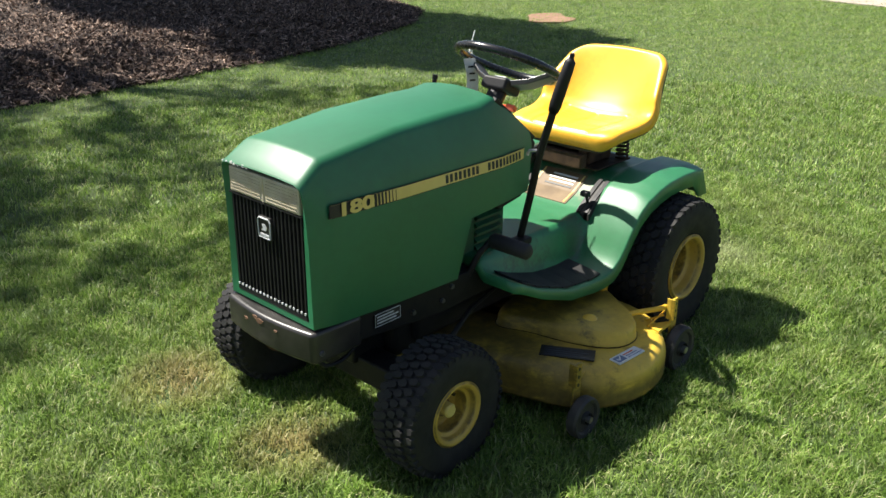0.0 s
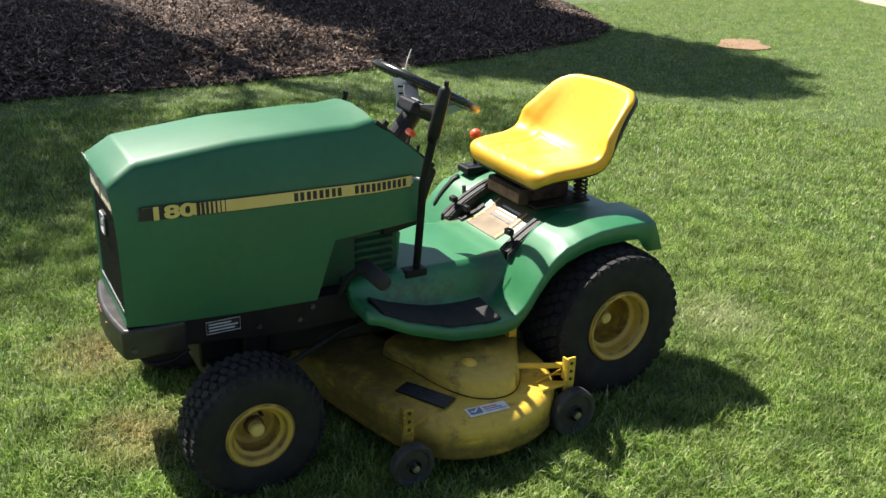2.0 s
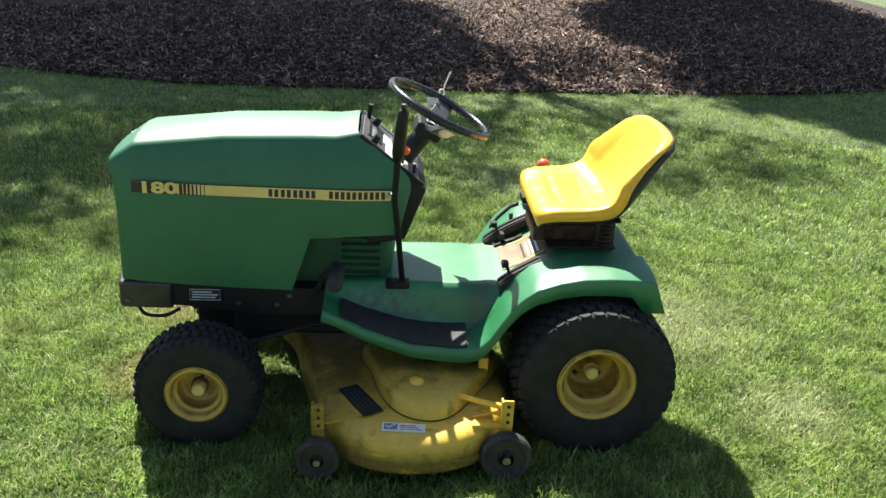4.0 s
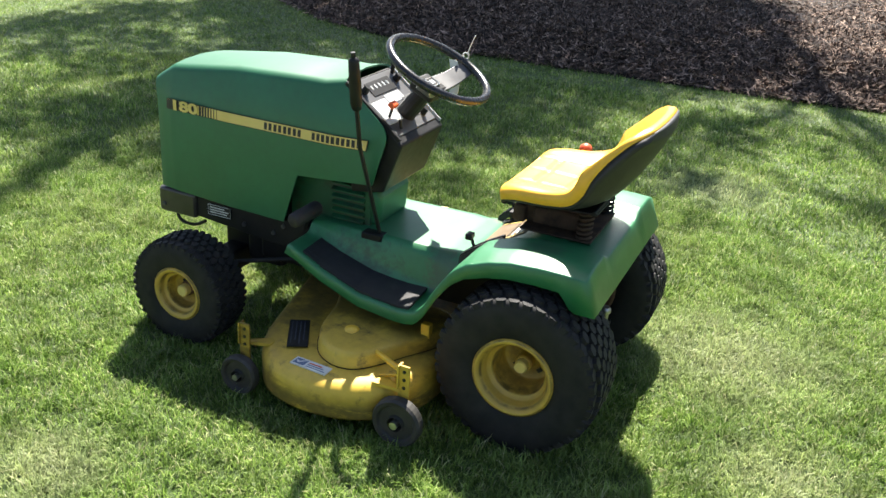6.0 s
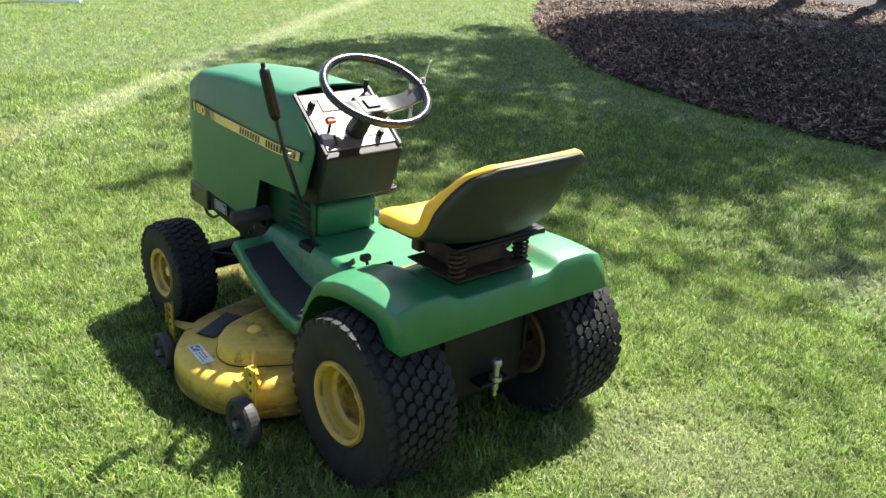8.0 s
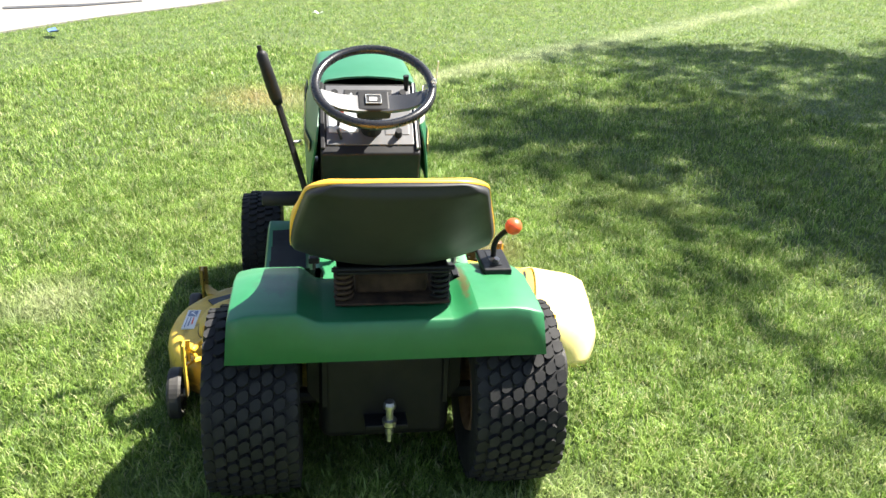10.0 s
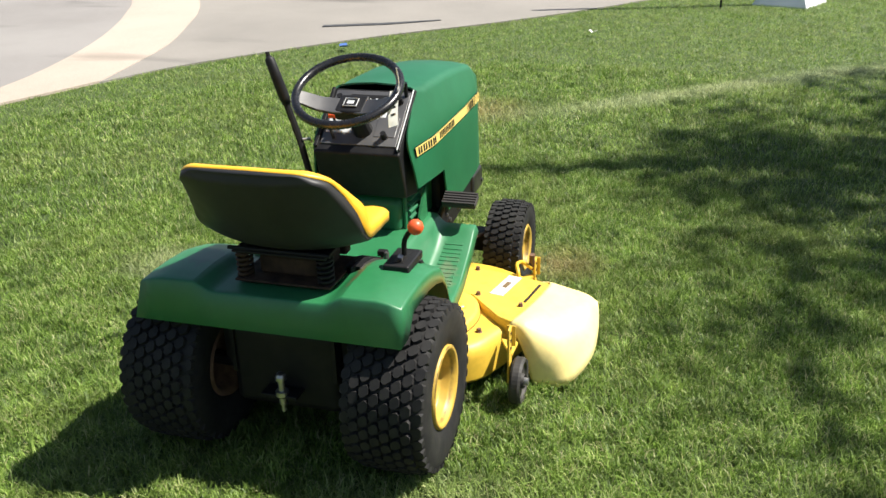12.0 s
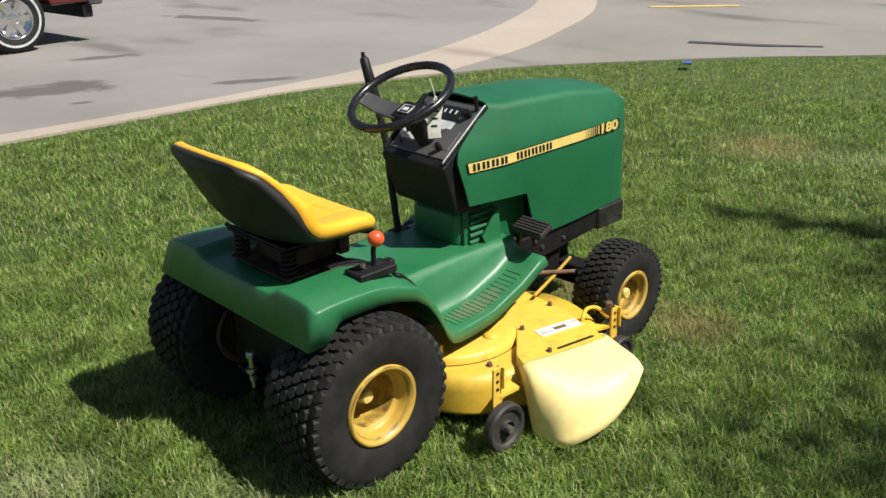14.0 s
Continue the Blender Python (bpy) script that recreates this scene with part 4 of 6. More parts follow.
def fender_deck(parent):
    bm = bmesh.new()
    xs = sorted(set(np.round(np.concatenate([np.linspace(-.82, -.44, 14), np.linspace(-.42, .152, 36)]), 4).tolist()))
    vs = sorted(set(np.round(np.concatenate([np.linspace(-1, 1, 25), [-.62, -.58, -.54, -.5, -.46, -.42, .42, .46, .5, .54, .58, .62]]), 4).tolist()))
    grid = [[(x, v * fender_outer(x), deck_z(x, v * fender_outer(x))) for v in vs] for x in xs]
    V = [[bm.verts.new(p) for p in g] for g in grid]
    for i in range(len(xs) - 1):
        for j in range(len(vs) - 1):
            bm.faces.new((V[i][j], V[i + 1][j], V[i + 1][j + 1], V[i][j + 1]))
    loop = [(i, 0) for i in range(len(xs))] + [(len(xs) - 1, j) for j in range(1, len(vs))] + [(i, len(vs) - 1) for i in range(len(xs) - 2, -1, -1)] + [(0, j) for j in range(len(vs) - 2, 0, -1)]
    ring0 = [V[i][j] for i, j in loop]
    prev = ring0
    for out, down in ((.003, .001), (.0055, .0035), (.007, .008), (.013, 1.0)):
        cur = []
        for (i, j), v0 in zip(loop, ring0):
            p = v0.co.copy()
            ox = oy = 0.0
            if j == 0:
                oy = -1
            if j == len(vs) - 1:
                oy = 1
            if i == len(xs) - 1:
                ox = 1
            if i == 0:
                ox = -1
            d = fender_drop(p.x)
            k = step(.085, .140, p.x)
            d = d * (1 - k) + (p.z - .460) * k
            if down == 1.0 and i == len(xs) - 1:
                ox *= 3.2
            p += Vector((ox * out, oy * out, -(d if down == 1.0 else min(down, d * .5))))
            cur.append(bm.verts.new(p))
        n = len(loop)
        for k in range(n):
            bm.faces.new((prev[k], cur[k], cur[(k + 1) % n], prev[(k + 1) % n]))
        prev = cur
    bmesh.ops.recalc_face_normals(bm, faces=bm.faces[:])
    ob = part("fender_deck", bm, M_FENDER, parent, "green painted fender deck with foot boards, scuffed and dusty", smooth=True)
    so = ob.modifiers.new("thick", "SOLIDIFY")
    so.thickness, so.offset = .004, -1
    # foot mat and the ribs of the boards
    for s in (-1, 1):
        def on_board(x0, x1, y0, y1, h, material, name, label=""):
            b = bmesh.new()
            a = [(x, s * y, deck_z(x, s * y) + h) for x, y in ((x0, y0), (x1, y0), (x1, y1), (x0, y1))]
            c = [(x, y, z - h - .003) for x, y, z in a]
            skin(b, [c, a])
            return part(name, b, material, ob, label)
        if s < 0:
            for k in range(6):
                x0 = -.775 + k * .065
                on_board(x0, x0 + .0652, .204, .313 + .004 * k, .006, M_MAT, "foot_mat", "worn black anti-slip foot mat")
            for k in range(18):
                x0 = -.765 + k * .0205
                on_board(x0, x0 + .008, .232, .296 + .001 * k, .0085, M_MAT, "mat_rib")
        else:
            for k in range(17):
                x0 = -.735 + k * .0195
                on_board(x0, x0 + .0095, .235, .300 + .001 * k, .0022, M_FENDER, "board_rib")
    # control panel decal on the slope below the seat
    def slope_panel(x0, x1, y0, y1, h, material, name, owner, label=""):
        b = bmesh.new()
        ring = [(x0, y0), (x1, y0), (x1, y1), (x0, y1)]
        a = [(x, y, deck_z(x, 0) + h) for x, y in ring]
        c = [(x, y, z - .002) for x, y, z in a]
        skin(b, [c, a])
        return part(name, b, material, owner, label)
    pn = slope_panel(-.26, -.20, -.09, .10, .003, M_TAN, "operator_decal", ob, "dusty tan operator decal with a yellow border")
    slope_panel(-.20, -.125, -.09, .10, .003, M_TAN, "operator_decal", ob)
    slope_panel(-.255, -.20, -.082, -.076, .0045, M_CREAM, "decal_border", ob)
    slope_panel(-.20, -.13, -.082, -.076, .0045, M_CREAM, "decal_border", ob)
    slope_panel(-.20, -.13, .088, .094, .0045, M_CREAM, "decal_border", ob)
    slope_panel(-.255, -.20, .088, .094, .0045, M_CREAM, "decal_border", ob)
    for k in range(4):
        slope_panel(-.19 + .014 * k, -.184 + .014 * k, -.06, .055 - .01 * (k % 2), .0045, M_INK if k == 0 else M_WHITE, "print_line", ob)
    # curved lever slots on both sides of the slope
    for s in (-1, 1):
        pts = catmull([(-.30, .456), (-.255, .492), (-.20, .525), (-.14, .553), (-.08, .566), (-.03, .568)], 4)
        if s < 0:
            pts = catmull([(-.285, .452), (-.25, .480), (-.20, .512), (-.16, .535)], 4)
        for off in (-.016, .012):
            b = bmesh.new()
            rings = [[(x, s * .178 + off - .007, z - .02), (x, s * .178 + off - .007, z + .008), (x, s * .178 + off + .007, z + .008), (x, s * .178 + off + .007, z - .02)] for x, z in pts]
            skin(b, rings)
            part("lever_slot", b, M_BLACK, ob, "black plastic curved lever slot")
        b = bmesh.new()
        skin(b, [[(x, s * .178 - .030, z - .02), (x, s * .178 - .028, z + .003), (x, s * .178 + .024, z + .003), (x, s * .178 + .026, z - .02)] for x, z in pts])
        part("slot_bezel", b, M_GAUGE, ob, "dusty dark grey slot bezel")
        base = (-.245, s * .176, .47)
        st = part("control_lever", tube([base, (-.262, s * .176, .515)], .005, 8), M_BLACK, ob, "small black control lever")
        part("lever_grip", boxed((-.278, s * .176 - .016, .508), (-.256, s * .176 + .016, .528)), M_BLACK, st, bevel=.005)
    slope_panel(-.27, -.20, .112, .140, .008, M_BLACK, "throttle_strip", ob, "black plastic lever strip")
    slope_panel(-.20, -.175, .112, .140, .008, M_BLACK, "throttle_strip", ob)
    part("throttle_bar", boxed((-.250, .110, .482), (-.234, .142, .506)), M_BLACK, ob, bevel=.004)
    # curved boot running down the arch in front of the gear lever
    b = bmesh.new()
    rings = []
    for k in range(9):
        x = -.165 - .0125 * k
        z = deck_z(x, .318)
        w = .013 * (1 - .35 * k / 8)
        rings.append([(x, .318 - w, z - .004), (x, .318 - w * .7, z + .010), (x, .318 + w * .7, z + .010), (x, .318 + w, z - .004)])
    skin(b, rings)
    part("lever_boot", b, M_BLACK, ob, "black curved lever boot", smooth=True)
    # gear lever in its gate on the fender
    gate = part("shift_gate", boxed((-.160, .264, .565), (-.028, .340, .590)), M_BLACK, ob, "black plastic shift gate", bevel=.006)
    part("gate_slot", boxed((-.140, .287, .5885), (-.050, .317, .5920)), M_INK, gate)
    part("gate_pin", tube([(-.070, .302, .590), (-.065, .305, .604)], .008, 8), M_STEEL, gate)
    lv = part("shift_lever", tube(catmull([(-.105, .303, .590), (-.103, .305, .632), (-.095, .321, .662), (-.083, .343, .682)], 5), .0075, 10), M_BLACK, ob, "bent black shift lever")
    bm = bmesh.new()
    bmesh.ops.create_uvsphere(bm, u_segments=24, v_segments=14, radius=.0225, matrix=pose(-.081, .347, .688))
    part("knob", bm, M_RED, lv, "round orange-red knob", smooth=True)
    part("fuel_lever", tube([(-.20, .21, .50), (-.205, .212, .548)], .008, 8), M_DASH, ob)
    return ob


def console(parent):
    c = part("dash_console", prismed([(-.732, .910), (-.522, .745), (-.583, .580), (-.70, .560)], -.150, .150), M_BLACK, parent, "black plastic dashboard console", bevel=.008)
    d = Vector((-.522 + .732, 0, .745 - .910)).normalized()
    nrm = Vector((-d.z, 0, d.x))
    base = Vector((-.732, 0, .910))
    M = Matrix((( d.x, 0, nrm.x, base.x), (0, 1, 0, 0), (d.z, 0, nrm.z, base.z), (0, 0, 0, 1)))

    def flat(name, x0, x1, y0, y1, h, material, label="", h0=-.002, bev=.002):
        return part(name, boxed((x0, y0, h0), (x1, y1, h), M), material, c, label, bevel=bev)
    flat("rim_trim", .004, .25, -.150, -.138, .010, M_BLACK)
    flat("rim_trim", .004, .25, .138, .143, .011, M_SILVER, "bright worn edge")
    flat("rim_trim", .004, .25, .1432, .150, .009, M_BLACK)
    flat("dash_face", .012, .235, -.132, .132, .004, M_FACE, "glossy grey dash face")
    g = flat("gauge_window", .030, .085, -.075, .075, .007, M_INK, "dark instrument window")
    for k in range(5):
        flat("gauge_mark", .045, .062, -.058 + .025 * k, -.050 + .025 * k, .0085, M_SILVER)
    flat("switch_plate", .10, .19, -.125, -.035, .006, M_SILVER, "silver switch plate")
    flat("switch_plate", .12, .20, .045, .120, .006, M_FACE)
    # sun glint below the gauge, made as a pale silver plate
    flat("glint_plate", .091, .128, -.030, .070, .0055, M_SILVER, "silver plate standing in for the sun's reflection on the dash")
    for x, y, r in ((.055, -.105, .013), (.055, .105, .013), (.20, .085, .012)):
        p = M @ Vector((x, y, .004))
        q = M @ Vector((x, y, .028))
        k = part("dash_knob", tube([p, q], [r, r * .8], 12), M_BLACK, c)
    t0, t1 = M @ Vector((.165, -.095, .005)), M @ Vector((.150, -.095, .045))
    part("throttle_lever", tube([t0, t1], .005, 8), M_BLACK, c)
    part("throttle_knob", boxed((.138, -.112, .036), (.160, -.078, .054), M), M_RED, c, "orange-red throttle knob", bevel=.005)
    t0, t1 = M @ Vector((.215, -.088, .005)), M @ Vector((.195, -.098, .030))
    part("choke_lever", tube([t0, t1], .005, 8), M_BLACK, c)
    t0, t1 = M @ Vector((.03, .12, .0)), M @ Vector((.005, .118, .045))
    part("key", tube([t0, t1], [.006, .009], 8), M_BLACK, c)
    # green pedestal below
    part("pedestal", prismed([(-.70, .57), (-.622, .57), (-.612, .54), (-.616, .50), (-.620, .430), (-.82, .430), (-.82, .57)], -.112, .112), M_GREEN, parent, "green sheet metal pedestal", bevel=.03, seg=4)
    for s in (-1, 1):
        # the left panel gets the green with its shade painted in
        sheet_paint = M_GREEN if s > 0 else M_SHADED
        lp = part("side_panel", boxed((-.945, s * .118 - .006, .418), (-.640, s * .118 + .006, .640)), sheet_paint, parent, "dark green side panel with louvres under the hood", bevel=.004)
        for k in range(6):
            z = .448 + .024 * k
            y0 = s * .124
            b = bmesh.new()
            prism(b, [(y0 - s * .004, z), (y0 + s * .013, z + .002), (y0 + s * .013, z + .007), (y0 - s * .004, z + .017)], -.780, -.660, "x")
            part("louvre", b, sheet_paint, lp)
            part("louvre_slot", boxed((-.778, min(y0, y0 + s * .003), z - .006), (-.662, max(y0, y0 + s * .003), z)), M_INK, lp)
        if s > 0:
            part("panel_bracket", prismed([(-.79, .45), (-.72, .43), (-.70, .47), (-.775, .56)], s * .150 - .004, s * .150 + .004), M_FENDER, lp)
    # pedals: a ribbed pad for the right foot, a rubber roller for the left
    arm = part("pedal_arm", tube([(-.86, .17, .40), (-.835, .20, .47), (-.820, .235, .490)], .010, 8), M_FRAME, parent, "black steel pedal arm")
    m = pose(-.820, .268, .500, 0, 25, 0)
    pad = part("pedal_pad", boxed((-.032, -.062, -.010), (.032, .062, .012), m), M_MAT, arm, "black ribbed rubber pedal pad", bevel=.006)
    for k in range(5):
        part("pad_rib", boxed((-.028 + .0125 * k, -.060, .011), (-.021 + .0125 * k, .060, .017), m), M_MAT, pad)
    arm = part("pedal_arm", tube([(-.86, -.17, .40), (-.83, -.19, .47), (-.795, -.205, .503)], .010, 8), M_FRAME, parent, "black steel pedal arm")
    part("pedal_roller", lathe([(0, -.345), (.018, -.345), (.024, -.338), (.0245, -.212), (.019, -.204), (0, -.204)], 20, "y", (-.790, 0, .505)), M_MAT, arm, "black rubber pedal roller", smooth=True)


def steering_wheel(parent):
    C = Vector((-.484, .004, .963))
    n = Vector((math.sin(radians(26)), 0, math.cos(radians(26))))
    u = Vector((math.cos(radians(26)), 0, -math.sin(radians(26))))
    w = Vector((0, 1, 0))
    sw = empty("steering_wheel", C)
    sw.parent = parent
    tagged(sw, "thin black steering wheel with two broad spokes")
    pts = [(u * math.cos(a) + w * math.sin(a)) * .167 for a in (2 * math.pi * k / 56 for k in range(56))]
    part("rim", tube(pts, .0135, 12, closed=True), M_WHEELRIM, sw, "glossy black wheel rim", smooth=True)
    hubp = n * -.066
    for s in (-1, 1):
        tip = u * .035 + w * (s * .162) + n * -.006
        b = bmesh.new()
        rings = []
        for f in (0, .3, .6, 1.0):
            c = hubp.lerp(tip, f) - n * (.016 * math.sin(f * math.pi))
            hw = .040 - .012 * f
            rings.append([c + u * -hw + n * .006, c + u * hw + n * .006, c + u * (hw - .006) - n * .010, c - u * (hw - .006) - n * .010])
        skin(b, rings)
        part("spoke", b, M_DASH, sw, "dark grey plastic spoke", bevel=.004)
    Mh = Matrix(((u.x, 0, n.x, hubp.x), (0, 1, 0, 0), (u.z, 0, n.z, hubp.z), (0, 0, 0, 1)))
    hub = part("hub", boxed((-.046, -.050, -.028), (.042, .050, .012), Mh), M_BLACK, sw, bevel=.010, seg=3)
    bd = part("badge", boxed((-.020, -.024, .010), (.020, .024, .017), Mh), M_INK, hub, "small black hub badge with a silver edge", bevel=.003)
    part("badge_edge", tube([Mh @ Vector(p) for p in ((-.018, -.022, .0175), (.018, -.022, .0175), (.018, .022, .0175), (-.018, .022, .0175))], .0016, 6, closed=True), M_SILVER, hub)
    part("badge_mark", boxed((-.007, -.012, .0165), (.008, .010, .0185), Mh), M_SILVER, hub)
    part("column", tube([hubp, hubp - n * .13 - u * .03], [.028, .034], 16), M_BLACK, sw, "black steering column")
    return C, u, w, n


def lift_lever(parent):
    pts = [Vector((-.586, -.148, .425)), Vector((-.603, -.197, .595)), Vector((-.620, -.239, .748)), Vector((-.613, -.278, .890)), Vector((-.602, -.319, 1.036))]
    lv = part("lift_lever", tube(pts[:4], .0120, 8, flat=.55), M_BLACK, parent, "long black steel lift lever")
    part("grip", tube([pts[3] - (pts[4] - pts[3]) * .1, pts[3] + (pts[4] - pts[3]) * .05, pts[3].lerp(pts[4], .55), pts[3].lerp(pts[4], .93), pts[4]], [.0145, .0185, .018, .016, .0075], 14), M_BLACK, lv, "black rubber grip", smooth=True)
    part("button", tube([pts[4] - Vector((0, 0, .005)), pts[4] + Vector((0, -.003, .014))], .007, 10), M_BLACK, lv)
    part("clip", tube([Vector((-.620, -.231, .752)), Vector((-.636, -.211, .752)), Vector((-.642, -.208, .738))], .005, 8), M_STEEL, lv, "bright steel clip")
    part("lever_foot", boxed((-.640, -.185, .425), (-.565, -.140, .448)), M_FRAME, lv, bevel=.005)


SEAT = catmull([(-.190, .660), (-.172, .684), (-.120, .690), (-.03, .686), (.038, .684), (.084, .704), (.118, .742), (.149, .789), (.179, .845), (.203, .896), (.216, .924)], 8)
SEAT_W = catmull([(0, .216), (1, .226), (2, .232), (3, .238), (4, .245), (5, .246), (6, .239), (7, .227), (8, .214), (9, .203), (10, .195)], 8)
SEAT_E = catmull([(0, .001), (1, .006), (2, .015), (3, .028), (4, .050), (5, .074), (6, .084), (7, .074), (8, .055), (9, .033), (10, .014)], 8)


def along(table, k):
    """A value between the entries of a table, k counted in entries."""
    i = min(int(k), len(table) - 2)
    return table[i] + (table[i + 1] - table[i]) * (k - i)


def seat_grid(off, shrink, seams=False):
    rows = []
    P = [Vector((x, 0, z)) for x, z in SEAT]
    run = [0.0]
    for p, q in zip(P, P[1:]):
        run.append(run[-1] + (q - p).length)
    wide = [w for _, w in SEAT_W]
    rise = [e for _, e in SEAT_E]
    last = len(P) - 1
    vs = [math.copysign(abs(k / 28) ** .9, k) for k in range(-28, 29)]
    for u in range(97):
        f = .45 * u / 96 + .55 * (.5 - .5 * math.cos(math.pi * u / 96))
        k = f * last
        p = along(P, k)
        d = (along(P, min(k + 15, last)) - along(P, max(k - 15, 0))).normalized()
        nrm = Vector((-d.z, 0, d.x))
        s = along(run, k)
        # plan corners, wide at the top of the back and tighter at the front
        back = max(0.0, 1 - (run[-1] - s) / .062)
        front = max(0.0, 1 - s / .055)
        half = along(wide, k) - shrink - .062 * (1 - math.sqrt(1 - back * back)) - .055 * (1 - math.sqrt(1 - front * front))
        row = []
        for v in vs:
            lift = along(rise, k) * ((abs(v) * half / along(wide, k)) ** 2.4)
            if off < 0:
                lift *= .72 + .24 * step(.45, 1.0, f)
            deep = 1 - .34 * step(.45, .75, f)
            if off < -.06:
                deep = .84 - .10 * v * v - .22 * step(.90, 1.0, f)
            q = p + nrm * (lift + off * deep) + Vector((0, v * half, 0))
            q -= d * (.075 * (abs(v) * half / .232) ** 2 * (.3 * step(.70, 1.0, f)))
            edge = max(0.0, abs(v) - .86) / .14
            ends = max(0.0, (.06 - f) / .06, (f - .94) / .06)
            if off == 0:
                q -= nrm * (.015 * (1 - (1 - edge ** 2.5) * (1 - ends ** 2.5)))
                if seams:
                    if min(abs(v), abs(abs(v) - .54)) < .02 and .1 < f < .46:
                        q -= nrm * .005
                    if min(abs(f - .10), abs(f - .22), abs(f - .34), abs(f - .46)) < .008 and abs(v) < .56:
                        q -= nrm * .005
                    if .66 < abs(v) < .90 and f > .03:
                        q += nrm * .003 * math.sin((abs(v) - .66) / .24 * math.pi) ** 2 * step(.04, .16, f) * (1 - step(.62, .90, f))
            row.append(q)
        rows.append(row)
    return rows


def seat_solid(top, low):
    bm = bmesh.new()
    A = [[bm.verts.new(p) for p in r] for r in top]
    B = [[bm.verts.new(p) for p in r] for r in low]
    m, n = len(A), len(A[0])
    for i in range(m - 1):
        for j in range(n - 1):
            bm.faces.new((A[i][j], A[i][j + 1], A[i + 1][j + 1], A[i + 1][j]))
            bm.faces.new((B[i][j], B[i + 1][j], B[i + 1][j + 1], B[i][j + 1]))
    for i in range(m - 1):
        bm.faces.new((A[i][0], A[i + 1][0], B[i + 1][0], B[i][0]))
        bm.faces.new((A[i][-1], B[i][-1], B[i + 1][-1], A[i + 1][-1]))
    for j in range(n - 1):
        bm.faces.new((A[0][j], B[0][j], B[0][j + 1], A[0][j + 1]))
        bm.faces.new((A[-1][j], A[-1][j + 1], B[-1][j + 1], B[-1][j]))
    return bm


def seat(parent):
    st = empty("seat", (0, .016, .015))
    st.parent = parent
    tagged(st, "yellow vinyl bucket seat on a black shell")
    part("cushion", seat_solid(seat_grid(0, 0, True), seat_grid(-.037, -.001)), M_VINYL, st, "bright yellow vinyl cushion with stitched panels", smooth=True)
    part("shell", seat_solid(seat_grid(-.0375, .001), seat_grid(-.061, .008)), M_SHELL, st, "black plastic seat shell", smooth=True)
    for s in (-1, 1):
        part("seat_bracket", boxed((-.150, s * .075 - .006, .545), (.030, s * .075 + .006, .630)), M_GRIMY, st, "black steel seat bracket", bevel=.006)
    part("seat_pan", boxed((-.150, -.138, .628), (.100, .138, .636)), M_FRAME, st, bevel=.003)
    part("spring_plate", boxed((-.13, -.142, .540), (.092, .142, .547)), M_GRIMY, st, bevel=.003)
    part("pivot_block", boxed((-.11, -.092, .545), (.040, .092, .604)), M_GRIMY, st, bevel=.012)
    part("hinge", boxed((-.17, -.10, .545), (-.13, .10, .60)), M_GRIMY, st, bevel=.008)
    part("crossbar", tube([(.092, -.150, .640), (.092, .150, .640)], .006, 8), M_FRAME, st)
    for s in (-1, 1):
        b = []
        for k in range(49):
            a = k / 48 * 2 * math.pi * 6
            b.append((.064 + .021 * math.cos(a), s * .120 + .021 * math.sin(a), .542 + .088 * k / 48))
        part("spring", tube(b, .0048, 6), M_FRAME if s > 0 else M_GRIMY, st, "black coil spring", smooth=True)


def rear_end(parent):
    part("rear_plate", prismed([(-.20, .47), (.20, .47), (.20, .30), (.175, .262), (.13, .235), (.07, .221), (0, .217), (-.07, .221), (-.13, .235), (-.175, .262), (-.20, .30)], .056, .068, "x"), M_FRAME, parent, "black steel rear hitch plate", bevel=.004)
    part("transaxle", boxed((-.14, -.17, .16), (.095, .17, .42)), M_FRAME, parent, "dark cast transaxle", bevel=.03)
    part("rear_axle", tube([(0, -.30, .245), (0, .30, .245)], .022, 14), M_FRAME, parent)
    part("drawbar", boxed((.085, -.055, .228), (.150, .055, .240)), M_FRAME, parent, bevel=.003)
    h = part("hitch_pin", lathe([(0, .292), (.012, .292), (.016, .284), (.016, .274), (.010, .270), (.010, .240), (.019, .238), (.019, .224), (.011, .222), (.011, .196), (.006, .190), (.006, .172), (0, .170)], 16, "z", (.138, .008, .012)), M_STEEL, parent, "bright steel hitch bolt with nut", smooth=False)
    for s in (-1, 1):
        part("frame_side", boxed((-.62, s * .155 - .006, .27), (.10, s * .155 + .006, .42)), M_FRAME, parent)
    part("deck_hanger", boxed((-.345, -.325, .205), (-.315, -.300, .262)), M_YELLOW, parent, "yellow deck hanger", bevel=.003)
    part("deck_hanger", boxed((-.345, .300, .205), (-.315, .325, .262)), M_YELLOW, parent, bevel=.003)


DECK = catmull([(-.950, .06), (-.915, -.10), (-.885, -.22), (-.845, -.37), (-.800, -.505), (-.715, -.600), (-.60, -.640), (-.48, -.635), (-.37, -.590), (-.290, -.50), (-.255, -.38), (-.26, -.20), (-.30, .0), (-.27, .2), (-.285, .34), (-.345, .445), (-.45, .500), (-.62, .56), (-.79, .545), (-.93, .48), (-1.00, .34), (-1.01, .18)], 4, closed=True)


def catmull_lines(lines, per):
    """A smooth fan of lines through the given ones."""
    cols = [catmull([ln[k] for ln in lines], per) for k in range(len(lines[0]))]
    return [[c[i] for c in cols] for i in range(len(cols[0]))]


def deck_top(x, y):
    return .180 + .010 * step(.10, .30, y) - .012 * step(-.45, -.62, y)


